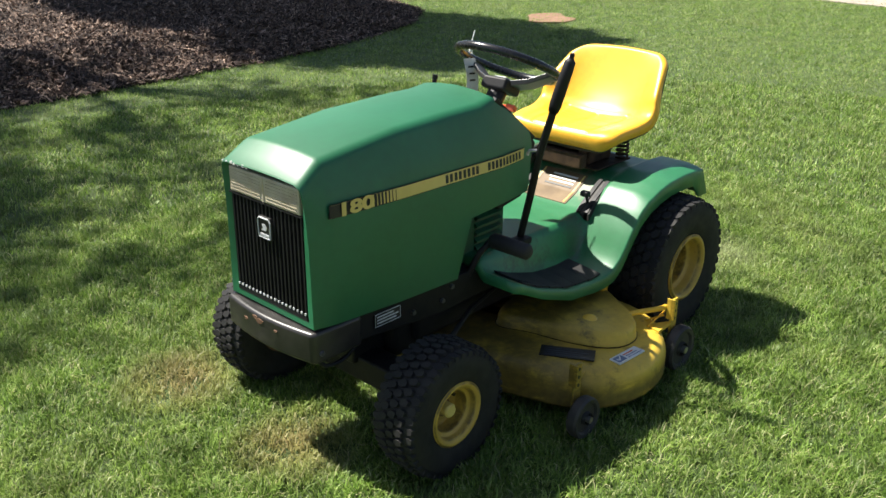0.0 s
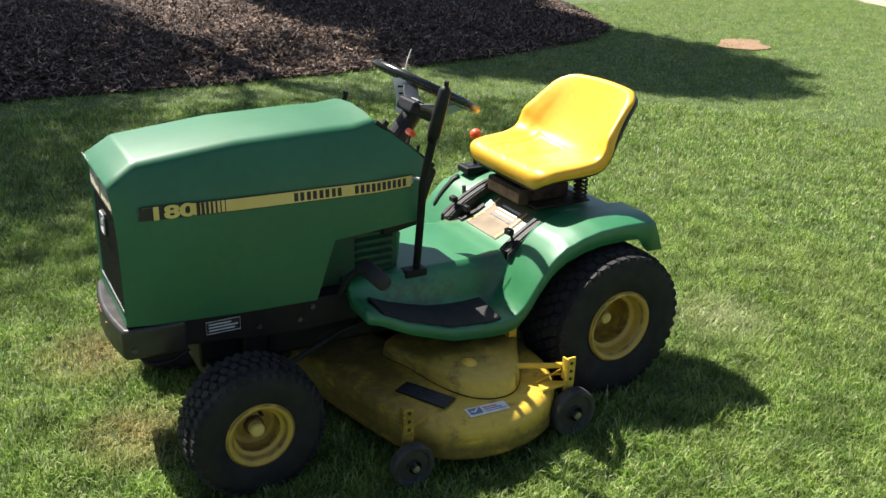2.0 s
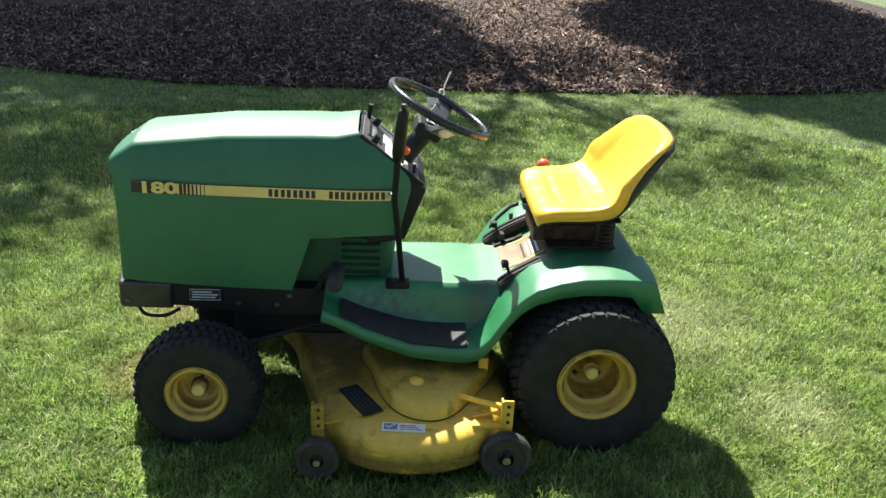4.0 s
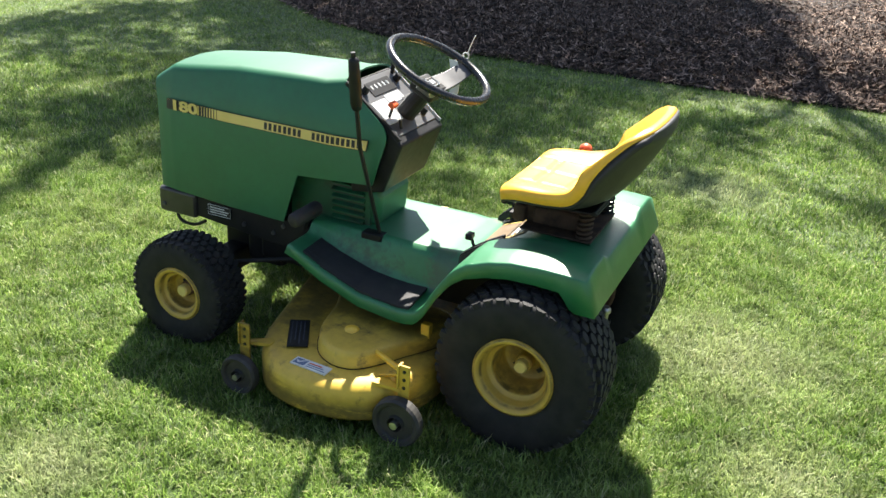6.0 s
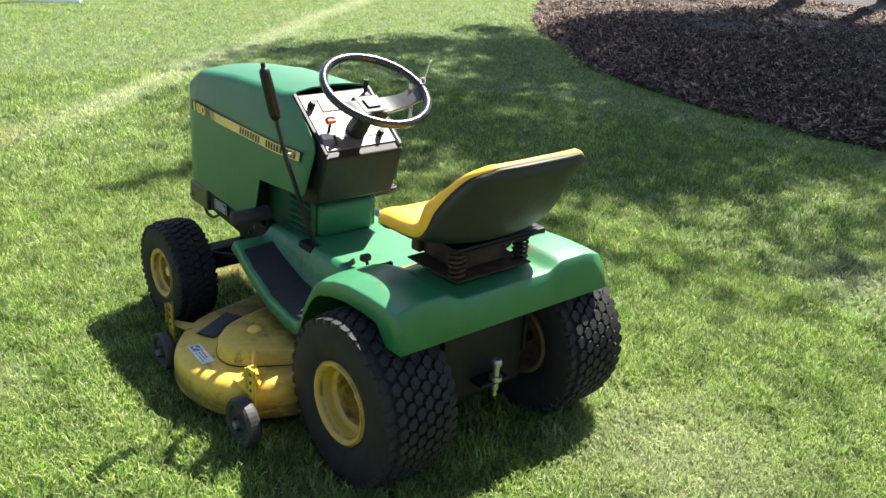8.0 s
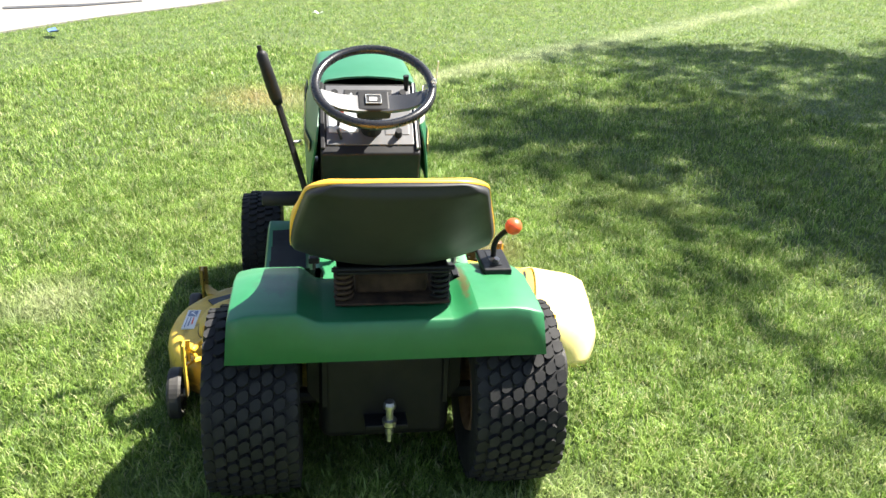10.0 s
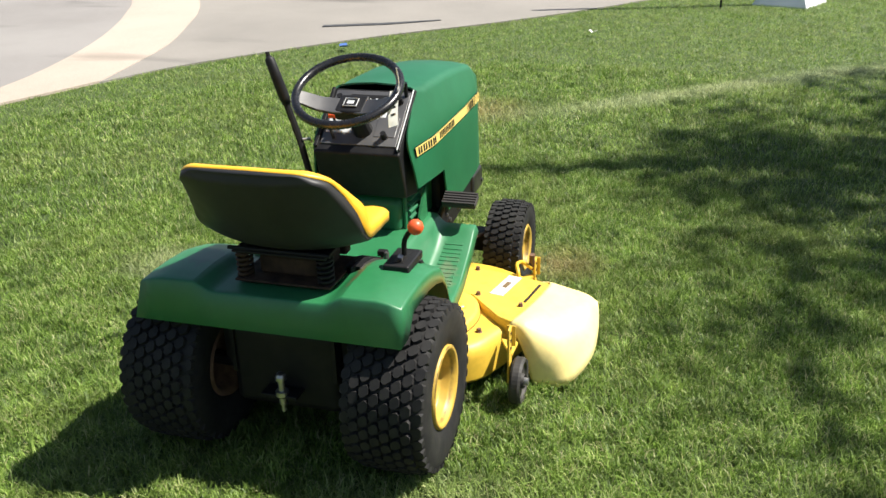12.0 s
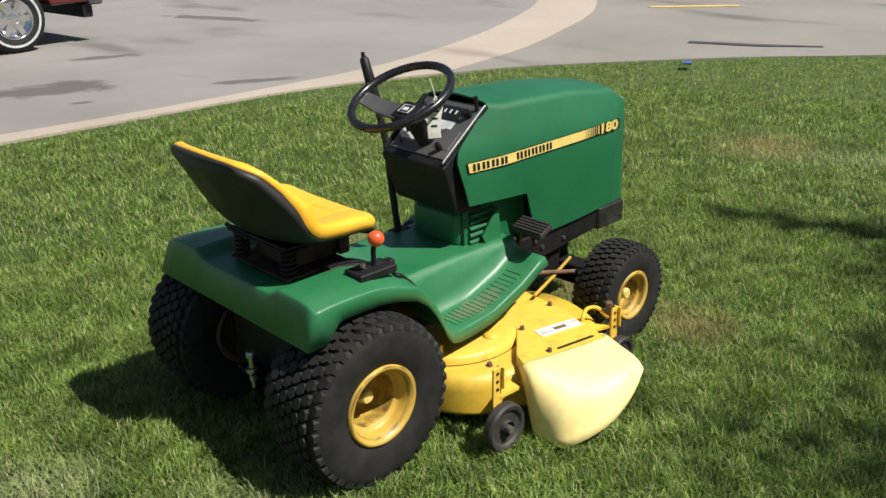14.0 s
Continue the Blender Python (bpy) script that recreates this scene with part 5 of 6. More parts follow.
def mower_deck(parent):
    dk = empty("mower_deck", (-.62, 0, .1))
    dk.parent = parent
    dk.matrix_parent_inverse = Matrix()
    tagged(dk, "dirty yellow mower deck with a pale discharge chute")
    inv = Matrix.Translation((.62, 0, -.1))

    def dp(name, bm, material, label="", owner=None, **kw):
        bmesh.ops.transform(bm, matrix=inv, verts=bm.verts[:])
        return part(name, bm, material, owner or dk, label, **kw)
    cx, cy = -.62, -.03

    def ring(inset, z):
        out = []
        for x, y in DECK:
            L = math.hypot(x - cx, y - cy)
            k = (L - inset) / L
            X, Y = cx + (x - cx) * k, cy + (y - cy) * k
            out.append((X, Y, deck_top(X, Y) + z if z <= 0 and inset > 0 else z))
        return out
    b = bmesh.new()
    rings = [[(x, y, .062) for x, y in DECK], [(x, y, .070) for x, y, _ in [(p[0], p[1], 0) for p in DECK]]]
    rings += [[(x, y, deck_top(x, y) - .050) for x, y in DECK], ring(.004, -.030), ring(.014, -.012), ring(.030, -.003), ring(.055, 0), ring(.20, 0), ring(.36, 0)]
    skin(b, rings, True, False)
    b.faces.new([v for v in b.verts[-len(DECK):]])
    for me in (dp("deck_shell", b, M_DECK, "mower deck shell, yellow paint caked with dirt, shade painted over front and middle", smooth=True),):
        so = me.modifiers.new("thick", "SOLIDIFY")
        so.thickness, so.offset = .004, -1
    # belt covers over the spindles

    def cover(poly, h, material, label):
        b = bmesh.new()
        P = catmull(poly, 5, closed=True)
        mx, my = sum(p[0] for p in P) / len(P), sum(p[1] for p in P) / len(P)
        def rg(k, z):
            return [(mx + (x - mx) * k, my + (y - my) * k, deck_top(x, y) + z) for x, y in P]
        skin(b, [rg(1.03, -.004), rg(1.0, .006), rg(.985, h * .75), rg(.95, h), rg(.88, h + .003), rg(.5, h + .004)])
        seam = bmesh.new()
        skin(seam, [rg(1.022, -.006), rg(1.022, .0015), rg(1.0, .002)])
        cv = dp("belt_cover", b, material, label, smooth=True)
        dp("cover_seam", seam, M_FRAME, "dark line round the foot of the cover", cv)
        return cv
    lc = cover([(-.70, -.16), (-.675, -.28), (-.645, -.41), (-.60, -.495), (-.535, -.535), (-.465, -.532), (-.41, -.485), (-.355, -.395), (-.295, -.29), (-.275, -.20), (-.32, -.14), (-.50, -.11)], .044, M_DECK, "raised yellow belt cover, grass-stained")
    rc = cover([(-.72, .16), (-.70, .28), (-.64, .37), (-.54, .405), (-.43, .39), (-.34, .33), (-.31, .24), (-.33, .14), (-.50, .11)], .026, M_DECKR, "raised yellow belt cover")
    for x, y in ((-.539, -.405), (-.545, .335)):
        z = deck_top(x, y) + (.040 if y < 0 else .028)
        b = bmesh.new()
        bmesh.ops.create_uvsphere(b, u_segments=20, v_segments=10, radius=.026, matrix=Matrix.Translation((x, y, z)) @ Matrix.Diagonal((1, 1, .6, 1)))
        dp("spindle_cap", b, M_YELLOW, "domed yellow spindle cap", smooth=True)
    # warning labels
    def tick(m):
        b = prismed([(-.052, .0), (-.042, -.009), (-.022, .011), (-.026, .013), (-.042, -.002), (-.049, .004)], .0006, .0014, "z")
        bmesh.ops.transform(b, matrix=m, verts=b.verts[:])
        return b

    def decal(x, y, L, W, turn, material, label, name="warning_label"):
        m = pose(x, y, deck_top(x, y) + .003, 0, 0, turn)
        return m, dp(name, boxed((-L / 2, -W / 2, -.004), (L / 2, W / 2, 0), m), material, label)
    m, d1 = decal(-.706, -.443, .165, .064, -60, M_INK, "worn black label")
    for k in range(4):
        dp("print_line", boxed((-.070, -.024 + .013 * k, 0), (.066 - .02 * (k % 2), -.021 + .013 * k, .0007), m), M_FAINT, "", d1)
    m, d2 = decal(-.578, -.573, .125, .040, -4, M_WHITE, "white safety label with a printed pictogram")
    for k in range(3):
        b = boxed((-.010, -.013 + .009 * k, 0), (.055 - .01 * k, -.0105 + .010 * k, .0008), m)
        dp("print_line", b, M_RED if k == 2 else M_SLATE, "", d2)
    dp("pictogram", boxed((-.056, -.014, 0), (-.018, .014, .0008), m), M_SLATE, "", d2)
    dp("tick_mark", tick(m), M_WHITE, "", d2)
    # raised flat plate over the discharge, running out to the chute
    plate = [(-.480, .535), (-.505, .482), (-.592, .404), (-.652, .352), (-.668, .230), (-.720, .125), (-.895, .120), (-.892, .200), (-.872, .356), (-.846, .484), (-.800, .606), (-.72, .597), (-.52, .554)]
    b = bmesh.new()
    px, py = sum(p[0] for p in plate) / len(plate), sum(p[1] for p in plate) / len(plate)

    def pr(k, z):
        return [(px + (x - px) * k, py + (y - py) * k, z) for x, y in plate]
    skin(b, [pr(1.02, .140), pr(1.01, .190), pr(1.0, .212), pr(.975, .218), pr(.5, .219)])
    dp("discharge_plate", b, M_DECKR, "flat bright yellow plate over the discharge opening", bevel=.004)

    def on_plate(name, x, y, L, W, turn, material, label="", h=.0015, owner=None):
        m = pose(x, y, .2195, 0, 0, turn)
        return m, dp(name, boxed((-L / 2, -W / 2, -.003), (L / 2, W / 2, h), m), material, label, owner)
    m, d3 = on_plate("warning_label", -.745, .452, .165, .050, -12, M_WHITE, "white worn safety label")
    for k, (a, c) in enumerate(((-.08, -.045), (-.03, .02), (.03, .075))):
        dp("print_block", boxed((a, -.014 + .006 * k, .001), (c, .004 + .006 * k, .0022), m), (M_SILVER, M_TAN, M_SILVER)[k], "faded print", d3)
    on_plate("slot", -.705, .556, .150, .009, -10, M_INK, "long dark slot")
    for x, y in ((-.654, .374), (-.86, .32), (-.60, .535)):
        dp("bolt", lathe([(0, .012), (.007, .012), (.008, .002), (.011, .0), (.011, -.004)], 8, "z", (x, y, .218)), M_RUSTY, "rusty deck bolt")
    # gauge wheels on their brackets

    def gauge(x, y, R, w):
        g = empty("gauge_wheel", (x + .62, y, R + .012 - .1))
        g.parent = dk
        wh = lathe([(R * .30, -w / 2), (R * .34, -w / 2 + .012), (R * .70, -w / 2 + .012), (R * .78, -w / 2 + .004), (R * .93, -w / 2 + .002), (R, -w / 2 + .010), (R, w / 2 - .010), (R * .93, w / 2 - .002), (R * .78, w / 2 - .004), (R * .70, w / 2 - .012), (R * .34, w / 2 - .012), (R * .30, w / 2), (R * .30, -w / 2)], 36)
        part("wheel", wh, M_GAUGE, g, "small dusty black plastic gauge wheel", smooth=False)
        part("axle_bolt", lathe([(0, -w / 2 - .008), (R * .16, -w / 2 - .008), (R * .16, w / 2 + .012), (0, w / 2 + .012)], 12), M_STEEL, g)
        return g
    for s, x, y, R, w in ((-1, -.823, -.590, .063, .040), (-1, -.280, -.586, .076, .044), (1, -.338, .585, .076, .040), (1, -.965, .545, .063, .040)):
        gauge(x, y, R, w)
        top = .238 if R < .07 else (.255 if s < 0 else .272)
        inner_y = y + (.030 if s < 0 else -.030)
        mt = M_DECK if s < 0 else M_DECKR
        bk = dp("bracket", boxed((x - .018, inner_y - .004, R + .005), (x + .018, inner_y + .004, top)), mt, "yellow steel wheel bracket with adjusting holes", bevel=.003)
        dp("bracket_flange", boxed((x - .018, inner_y - .012, top - .07), (x - .013, inner_y + .016, top)), mt, "", bk)
        for k in range(3):
            z = top - .018 - .026 * k
            b = lathe([(0, inner_y - .006), (.0055, inner_y - .006), (.0055, inner_y + .006), (0, inner_y + .006)], 10, "y", (x + .002, 0, z))
            dp("hole", b, M_INK, "", bk)
        # gusset to the shell
        tx, ty = (x + .075, inner_y + .05 * (1 if s < 0 else -1)) if R < .07 else (x - .10, inner_y + .02 * (1 if s < 0 else -1))
        b = bmesh.new()
        zc = .170
        prism(b, [(x - .012, inner_y - .003), (tx, ty - .028), (tx + .01, ty + .028), (x - .012, inner_y + .006)], zc - .004, zc + .006, "z")
        dp("gusset", b, mt, "", bk)
    for k, (x, y) in enumerate(((-.375, -.520), (-.345, -.490))):
        dp("brace_strap", tube([(-.292, -.530, .205 - .015 * k), (x, y, .176)], .008, 6, flat=.4), M_YELLOW, "flat yellow brace strap")
    # rod braces by the rear left and front right wheels
    dp("brace_rod", tube(catmull([(-.29, -.535, .222), (-.33, -.52, .222), (-.41, -.475, .218), (-.425, -.46, .200), (-.425, -.458, .180)], 4), .009, 8), M_YELLOW, "bent yellow brace rod", smooth=True)
    dp("brace_rod", tube(catmull([(-.945, .505, .205), (-.925, .475, .236), (-.885, .462, .244), (-.845, .475, .232), (-.835, .480, .205)], 4), .007, 8), M_YELLOW, "bent yellow rod", smooth=True)
    dp("lift_pin", tube([(-.955, .505, .20), (-.945, .507, .262)], .011, 10), M_RUSTY, "rusty lift pin")
    # discharge chute: domed, flaring outwards and down
    b = bmesh.new()
    # each rib runs from the plate, over the fold and down to the outer edge
    ribs = [[(-.480, .520, .200), (-.458, .552, .182), (-.447, .584, .110), (-.449, .606, .018)],
            [(-.488, .532, .219), (-.462, .580, .212), (-.452, .630, .130), (-.452, .656, .012)],
            [(-.54, .552, .223), (-.524, .606, .217), (-.492, .690, .145), (-.466, .726, .022)],
            [(-.63, .575, .223), (-.620, .634, .218), (-.592, .736, .164), (-.565, .783, .070)],
            [(-.72, .594, .223), (-.712, .652, .217), (-.692, .752, .189), (-.670, .790, .120)],
            [(-.800, .600, .221), (-.785, .660, .214), (-.768, .738, .202), (-.752, .778, .180)],
            [(-.822, .560, .210), (-.802, .630, .206), (-.776, .718, .198), (-.755, .770, .182)]]
    skin(b, [catmull(r, 5) for r in catmull_lines(ribs, 4)], False, False)
    ch = dp("chute", b, M_CHUTE, "pale yellow plastic discharge chute", smooth=True)
    so = ch.modifiers.new("thick", "SOLIDIFY")
    so.thickness, so.offset = .006, 0
    for x, y in ((-.44, .43), (-.40, .20), (-.78, .16)):
        dp("bolt", lathe([(0, .012), (.008, .012), (.009, .002), (.012, .0), (.012, -.004)], 8, "z", (x, y, deck_top(x, y))), M_RUSTY, "rusty deck bolt")
    dp("dark_inside", prismed([(cx + (x - cx) * .93, cy + (y - cy) * .93) for x, y in DECK], .085, .092, "z"), M_FRAME)
    return dk


def tractor():
    t = empty("lawn_tractor")
    tagged(t, "old green and yellow lawn tractor with a mower deck on grass", "lawn tractor")
    hood(t)
    front_end(t)
    fender_deck(t)
    console(t)
    steering_wheel(t)
    lift_lever(t)
    seat(t)
    rear_end(t)
    mower_deck(t)
    w = wheel("front_wheel", (-1.19, -.368, .183), .190, .084, -.075, .073, t, True, "front wheel with a yellow rim")
    copy_thing(w, pose(-1.19, .368, .183, 0, 0, 180))
    w = wheel("rear_wheel", (0, -.336, .244), .250, .111, -.118, .120, t, False, "large rear wheel with a deep yellow rim")
    copy_thing(w, pose(0, .336, .244, 0, 0, 180))
    return t


tractor()


def paper_tag():
    tg = empty("paper_tag", (-.470, .174, .985))
    tagged(tg, "white paper tag tied to the steering wheel", "tag")
    b = bmesh.new()
    rings = []
    for k in range(7):
        f = k / 6
        x, y, z = -.034 + .014 * math.sin(f * 2.4), -.022 - .006 * f, -.022 - .112 * f
        rings.append([(x - .019, y + .009, z), (x + .019, y - .009, z), (x + .0195, y - .0084, z), (x - .0185, y + .0096, z)])
    skin(b, rings)
    card = part("card", b, M_WHITE, tg, "curled white paper card with faint writing")
    for k in range(3):
        f = .25 + .2 * k
        x, y, z = -.034 + .014 * math.sin(f * 2.4), -.022 - .006 * f, -.022 - .112 * f
        part("writing", boxed((-.010, -.0012, -.003), (.010, .0012, .003), Matrix.Translation((x + .0002, y + .0004, z)) @ pose(0, 0, 0, 0, 0, -25)), M_INK, card)
    part("string", tube([(-.006, .002, -.008), (-.034, -.022, -.026)], .0016, 6), M_WHITE, tg)
    part("cable_tie", tube(catmull([(.0, -.002, -.020), (.008, .004, -.012), (.006, .005, -.002), (-.005, .001, .001), (-.010, -.003, -.008), (0, -.002, -.020)], 5), .0022, 6), M_WHITE, tg, "white plastic cable tie")
    part("tie_end", tube(catmull([(.004, .005, -.004), (.008, .007, .014), (.016, .008, .036), (.026, .008, .060)], 4), .002, 6), M_WHITE, tg)


paper_tag()


# ---- trees, whose shade falls on the lawn ----
def foliage(name, dark, light):
    m, nt, b = mat(name, 0.55)
    g = nt.nodes.new("ShaderNodeNewGeometry")
    nt.links.new(ramp(nt, g.outputs["Random Per Island"], [(0, dark), (1, light)]), b.inputs["Base Color"])
    return m


M_LEAF = foliage("tree_leaves", (0.035, 0.075, 0.018), (0.09, 0.15, 0.03))
M_NEEDLE = foliage("blue_spruce_needles", (0.045, 0.070, 0.070), (0.11, 0.15, 0.15))
M_BARK = simple("grey_bark", (0.06, 0.05, 0.042), (0.17, 0.145, 0.12), (0.8, 0.95), 7, relief=0.8, dist=0.01, fine=30)


def leaf_cloud(c, rng, size, flat=0.0):
    n = len(c)
    a = rng.normal(0, 1, (n, 3))
    a /= np.linalg.norm(a, axis=1)[:, None]
    b = rng.normal(0, 1, (n, 3))
    b -= a * (a * b).sum(1)[:, None]
    b /= np.linalg.norm(b, axis=1)[:, None]
    s = (size * rng.uniform(0.6, 1.3, n))[:, None]
    v = np.stack([c - a * s, c + b * s * .45, c + a * s, c - b * s * .45], 1).reshape(-1, 3)
    k = 4 * np.arange(n)
    return v, np.concatenate([np.stack([k, k + 1, k + 2], 1), np.stack([k, k + 2, k + 3], 1)])


def broadleaf(at, z, R, H, seed, clumps, leaves, size, label, leader=None, boughs=(), shade_hem=()):
    t = empty("tree", (*at, 0))
    tagged(t, label, "tree")
    rng = np.random.default_rng(seed)
    part("trunk", tube([(0, 0, -.1), (.03, .05, 1.2), (-.05, .05, z * .55), (.05, 0, z * .9)], [.20, .15, .11, .05], 12), M_BARK, t, smooth=True)
    d = rng.normal(0, 1, (clumps, 3))
    d /= np.linalg.norm(d, axis=1)[:, None]
    c = d * (rng.uniform(0.15, 1.0, clumps) ** .45)[:, None] * np.array([R, R, H]) + np.array([0, 0, z])
    c = c[~((c[:, 0] > .55 * R) & (c[:, 2] > z))] if seed % 2 else c
    if shade_hem:
        # unseen crown cut so that its shade on the lawn ends along a given line
        sx, sy = at[0] + c[:, 0] + .219 * c[:, 2], at[1] + c[:, 1] - .657 * c[:, 2]
        c = c[sy > np.interp(sx, [h[0] for h in shade_hem], [h[1] for h in shade_hem]) + .22]
    for k in range(10):
        p = c[k]
        q0 = Vector((0, 0, max(1.5, min(z * .85, p[2] - .8 * np.hypot(p[0], p[1])))))
        part("limb", tube([q0, q0.lerp(Vector(p), .5) + Vector((0, 0, .25)), Vector(p)], [.06, .035, .012], 7), M_BARK, t, smooth=True)
    pts = np.repeat(c, leaves, 0) + rng.normal(0, .21, (len(c) * leaves, 3))
    for x, y in boughs:
        # long side boughs with a thin tuft of leaves at the end, added to drop dapples on the lawn
        zb = z - 1.0 + .2 * math.sin(7 * x)
        part("limb", tube([(x * .3, y * .3, z - 1.4), (x * .65, y * .65, z - .9), (x, y, zb)], [.05, .03, .008], 7), M_BARK, t, smooth=True)
        pts = np.concatenate([pts, np.array([[x, y, zb]]) + rng.normal(0, 1, (48, 3)) * np.array([.24, .15, .12])])
    if leader:
        # one long shoot standing up out of the crown
        x, y, top = leader
        part("limb", tube([(x * .6, y * .6, z), (x, y, z + 1.4), (x, y, top)], [.05, .04, .012], 7), M_BARK, t, smooth=True)
        n = 260
        shoot = np.stack([np.full(n, x), np.full(n, y), rng.uniform(z + 1.2, top, n)], 1) + rng.normal(0, .05, (n, 3))
        pts = np.concatenate([pts, shoot])
    v, f = leaf_cloud(pts, rng, size)
    tri_mesh("crown", v, f, M_LEAF, "", "", t)


def conifer(at, z0, z1, R, seed, label):
    """A dense ovoid evergreen: crown from z0 to z1, widest in the middle, boughs drooping."""
    t = empty("evergreen_tree", (*at, 0.1))
    tagged(t, label, "tree")
    rng = np.random.default_rng(seed)
    part("trunk", tube([(0, 0, -.2), (0, 0, z1 * .5), (0, 0, z1 * .97)], [.22, .14, .02], 12), M_BARK, t, smooth=True)
    pts, boughs = [], 560
    for k in range(boughs):
        u = (k + .5) / boughs
        r = R * max(0.0, 1 - abs(2 * u - 1) ** 2.4) ** .55 * rng.uniform(.86, 1.08)
        a = k * 2.39996 + rng.normal(0, .2)
        for f in np.linspace(.25, 1.0, 11):
            pts.append(np.array([math.cos(a) * r * f, math.sin(a) * r * f, z0 + (z1 - z0) * u - .22 * f * f * min(1, r)]) + rng.normal(0, .10, (7, 3)))
    pts = np.concatenate(pts)
    v, f = leaf_cloud(pts[pts[:, 2] > .05], rng, .11)
    tri_mesh("needles", v, f, M_NEEDLE, "", "", t)


broadleaf((-5.08, 10.4), 9.2, 3.45, 2.7, 11, 235, 96, .085, "leafy shade tree standing in the mulch bed", leader=(-.48, -1.76, 13.2), boughs=((2.95, -3.35), (3.1, -2.5), (3.2, -1.6), (2.45, -3.7), (2.4, -2.95), (2.65, -2.15), (3.3, -2.95)),
          shade_hem=((-6.4, 3.0), (-5.5, 1.8), (-4.3, .95), (-3.4, .75), (-1.9, .7), (-1.4, .8), (-.9, 1.0), (-.4, 1.4), (0, 2.1), (1, 4.1)))
broadleaf((-4.83, 12.8), 9.7, 2.9, 2.6, 12, 300, 90, .085, "second leafy shade tree behind the mulch bed")
broadleaf((-1.63, 11.3), 11.2, 1.8, 1.6, 14, 24, 60, .085, "slender young leafy tree behind the mulch bed")
conifer((1.77, 11.68), 4.9, 12.7, 1.9, 5, "dense blue-green ovoid evergreen tree in the mulch bed")
conifer((3.3, 12.3), -1.2, 6.8, 1.9, 6, "dense blue-green evergreen with boughs down to the bed")


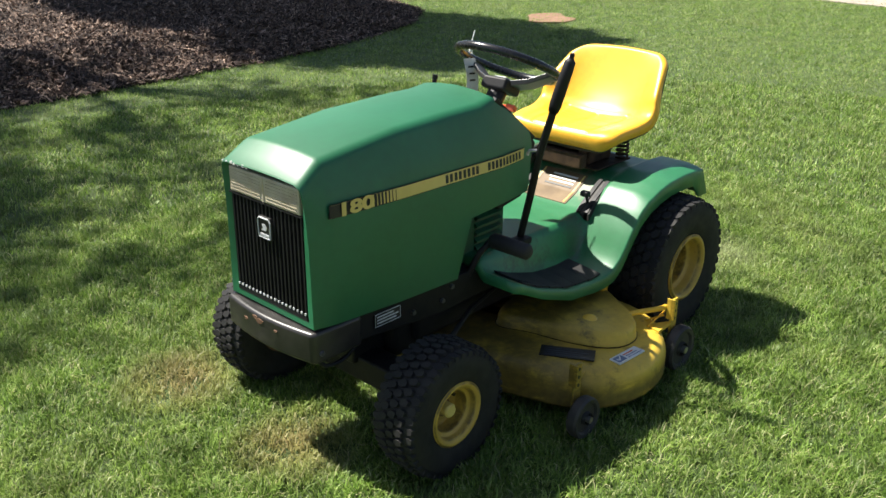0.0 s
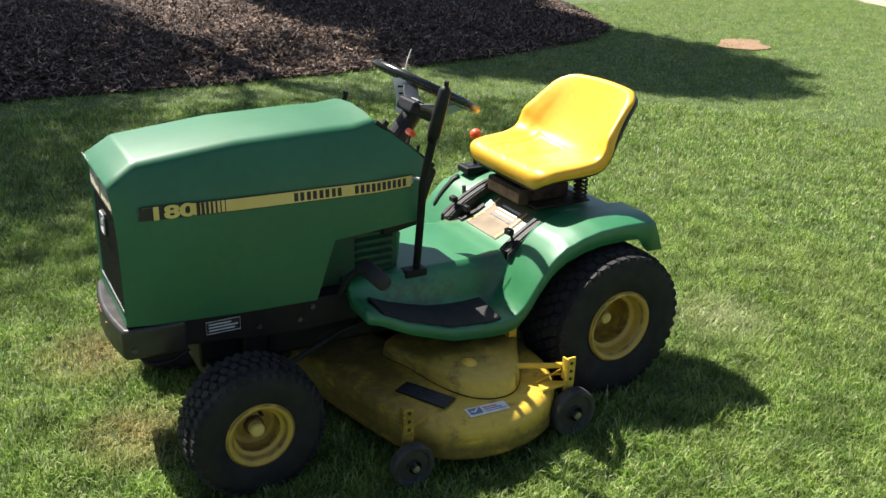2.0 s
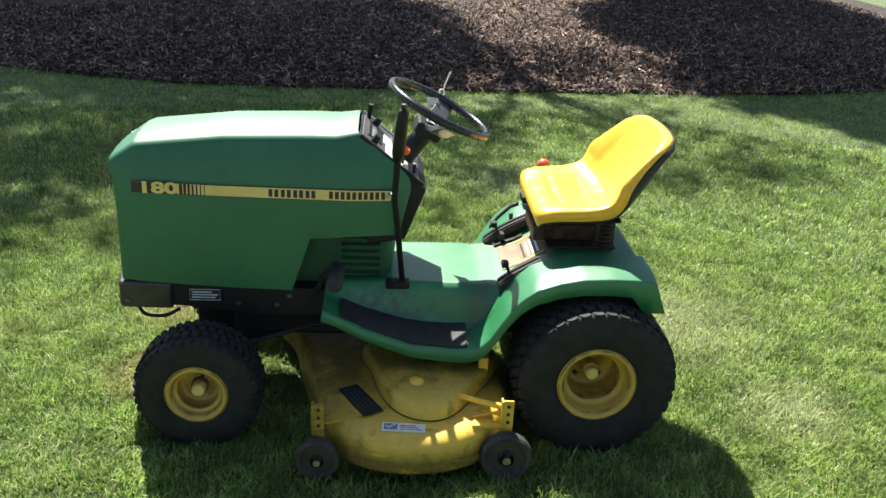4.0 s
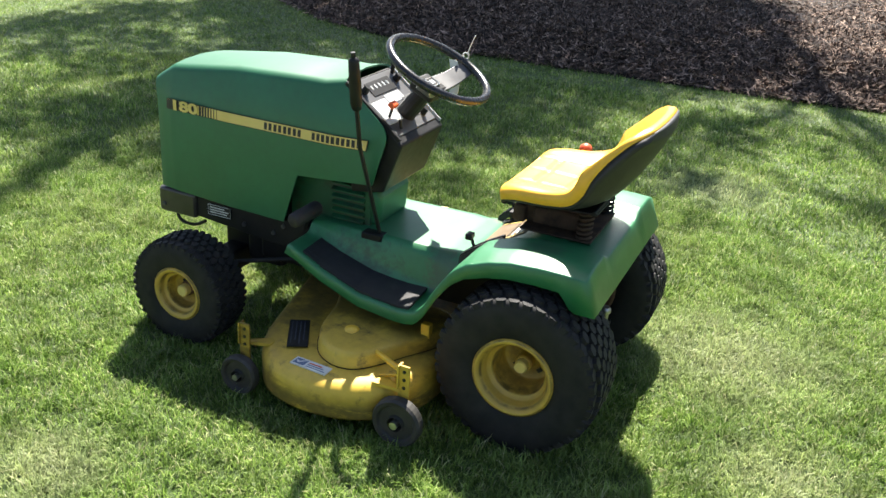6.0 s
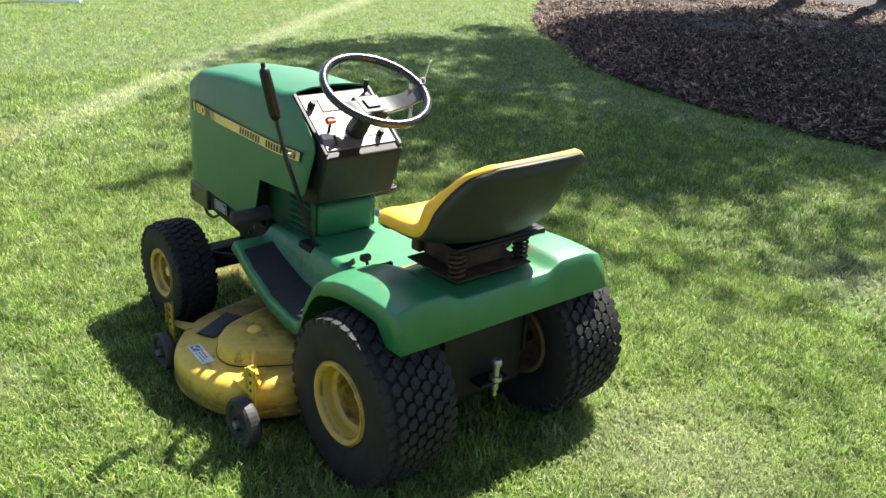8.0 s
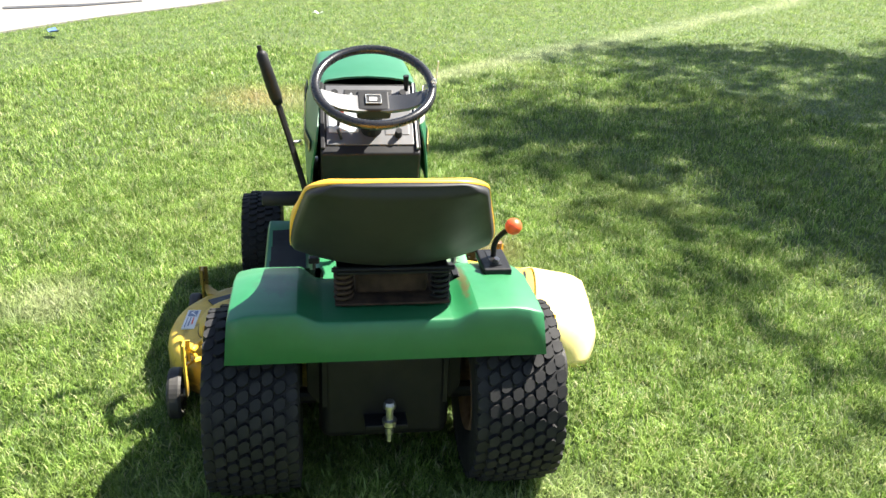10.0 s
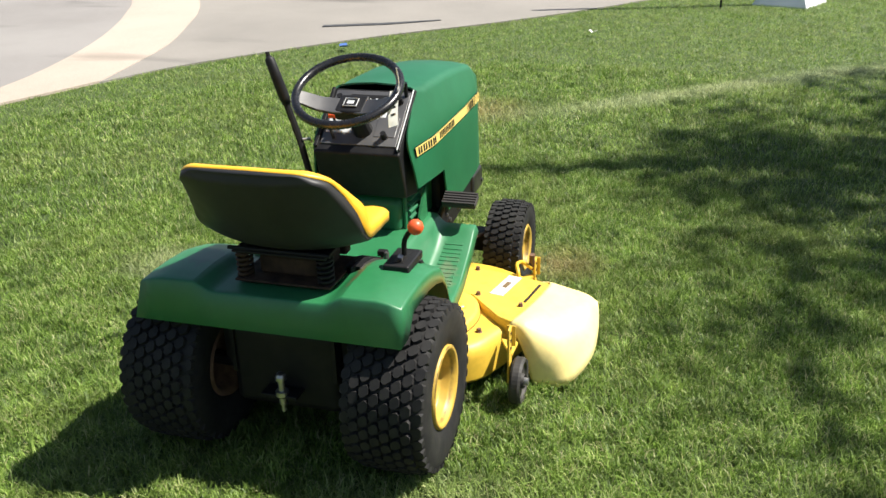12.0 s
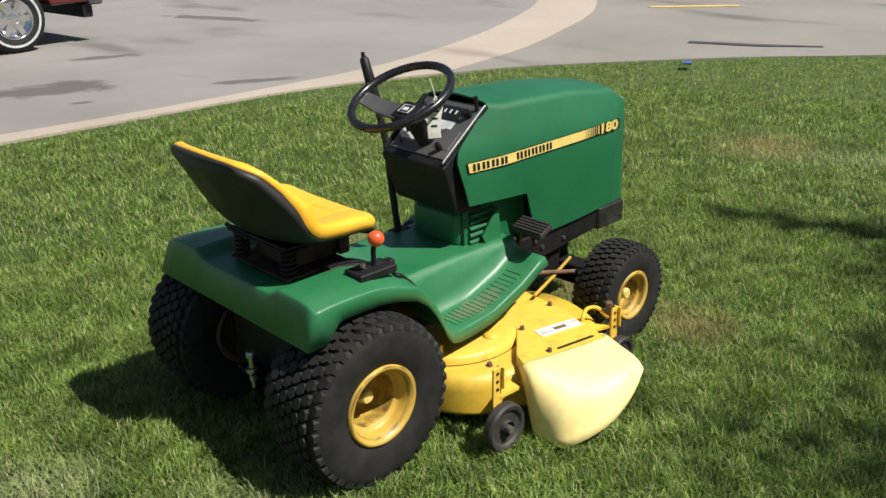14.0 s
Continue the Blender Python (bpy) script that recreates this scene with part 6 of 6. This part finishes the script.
# ---- things at the far edges of the view ----
def parked_truck():
    t = empty("pickup_truck", (-2.05, -9.05, .016))
    t.rotation_euler = (0, 0, radians(6))
    tagged(t, "dark red pickup truck parked on the street", "pickup truck")
    red = paint("dark_red_car_paint", (0.10, 0.008, 0.010), (0.13, 0.014, 0.014), rough=(0.15, 0.3), coat=0.6)
    glass, nt, b = mat("car_glass", 0.05)
    b.inputs["Base Color"].default_value = (0.02, 0.025, 0.03, 1)
    chrome = simple("chrome", (0.6, 0.6, 0.6), (0.75, 0.75, 0.75), (0.08, 0.2), 20, metal=1.0)
    # nose towards -x; wheels at x = 0 and x = 3.4; near side y = 0.85
    part("body", prismed([(-.95, .45), (-.95, .95), (-.85, 1.02), (.45, 1.08), (.95, 1.68), (2.1, 1.72), (2.3, 1.10), (4.4, 1.10), (4.45, .5), (3.85, .48), (3.75, .78), (3.4, .90), (3.05, .78), (2.95, .45), (.45, .45), (.36, .78), (0, .90), (-.36, .78), (-.46, .45)], -.85, .85), red, t, "dark red painted body", bevel=.04, seg=3)
    for s in (-1, 1):
        y = s * .852
        part("side_window", prismed([(.60, 1.12), (1.0, 1.60), (2.0, 1.62), (2.15, 1.14)], y - .004, y + .004), glass, t)
        part("door_handle", boxed((1.75, y - .012, 1.0), (1.92, y + .012, 1.03)), chrome, t)
    part("windscreen", prismed([(-.7, 0), (.7, 0), (.62, .70), (-.62, .70)], -.004, .004, "x"), glass, t).matrix_basis = pose(.50, 0, 1.10, 0, 40, 0)
    part("front_bumper", boxed((-1.08, -.88, .42), (-.90, .88, .62)), M_DASH, t, "grey plastic front bumper", bevel=.03, seg=3)
    part("valance", boxed((-.98, -.80, .28), (-.85, .80, .44)), M_BLACK, t, bevel=.02)
    part("rear_bumper", boxed((4.40, -.85, .45), (4.55, .85, .62)), chrome, t, bevel=.03)
    for s in (-1, 1):
        part("headlamp", boxed((-.965, s * .62 - .16, .72), (-.94, s * .62 + .16, .88)), M_LENS, t, bevel=.01)
    w = empty("road_wheel", (0, .78, .36))
    w.parent = t
    tagged(w, "truck wheel with a chrome rim")
    part("tyre", lathe([(.20, .10), (.24, .13), (.32, .125), (.36, .09), (.36, -.09), (.32, -.125), (.24, -.13), (.20, -.10)], 48), M_TYRE, w, smooth=True)
    rim = part("rim", lathe([(.22, .10), (.215, .125), (.20, .12), (.19, .06), (.10, .07), (.05, .10), (0, .10)], 40), chrome, w, smooth=True)
    for k in range(6):
        m = pose(0, .075, 0, 0, 60 * k, 0)
        part("spoke", boxed((.06, -.01, -.030), (.20, .025, .030), m), chrome, rim)
    part("sidewall_letters", lathe([(.275, .1325), (.300, .1325), (.300, .1300), (.275, .1300), (.275, .1325)], 40), M_SILVER, w)
    copy_thing(w, pose(3.4, .78, .36))
    copy_thing(w, pose(0, -.78, .36, 0, 0, 180))
    copy_thing(w, pose(3.4, -.78, .36, 0, 0, 180))


def pole_base():
    s = empty("pole_base", (-9.85, 1.93, 0))
    s.rotation_euler = (0, 0, radians(20))
    tagged(s, "white tapered concrete pole base on the lawn", "pole base")
    white = simple("white_concrete", (0.66, 0.68, 0.70), (0.80, 0.81, 0.82), (0.5, 0.7), 5)
    part("plinth", lathe([(0, -.05), (.46, -.05), (.46, .02), (.17, .42), (.15, .44), (0, .44)], 4, "z"), white, s, "white tapered plinth")
    part("pole", tube([(0, 0, .42), (0, 0, 4.5)], [.06, .045], 14), M_DASH, s, "dark grey pole")


def marker_post():
    p = empty("marker_post", (-9.37, 1.13, 0))
    tagged(p, "thin dark steel marker post in the grass", "post")
    part("shaft", tube([(0, 0, -.05), (0, 0, .75)], .012, 8), M_FRAME, p)
    part("cap", lathe([(0, .77), (.012, .768), (.016, .75), (.016, .74), (0, .74)], 10, "z"), M_FRAME, p)


def litter(name, at, size, material, label, turn):
    b = bmesh.new()
    rings = []
    for k in range(5):
        f = k / 4 - .5
        rings.append([(f * size, -.3 * size, .012 * math.sin(k * 2.1)), (f * size, .3 * size, .014 * math.cos(k * 1.7)), (f * size, .3 * size, .014 * math.cos(k * 1.7) + .003), (f * size, -.3 * size, .012 * math.sin(k * 2.1) + .003)])
    skin(b, rings)
    ob = link(name, b, material)
    ob.matrix_basis = pose(*at, 0, 0, turn)
    tagged(ob, label, "litter")


parked_truck()
pole_base()
marker_post()
M_BLUE = simple("blue_plastic_scrap", (0.02, 0.07, 0.25), (0.04, 0.12, 0.36), (0.4, 0.6), 9)
litter("plastic_scrap", (-6.05, -2.35, .055), .13, M_BLUE, "small crumpled blue plastic scrap on grass", 30)
litter("paper_scrap", (-7.2, -.1, .055), .09, M_WHITE, "small white paper scrap on grass", 70)
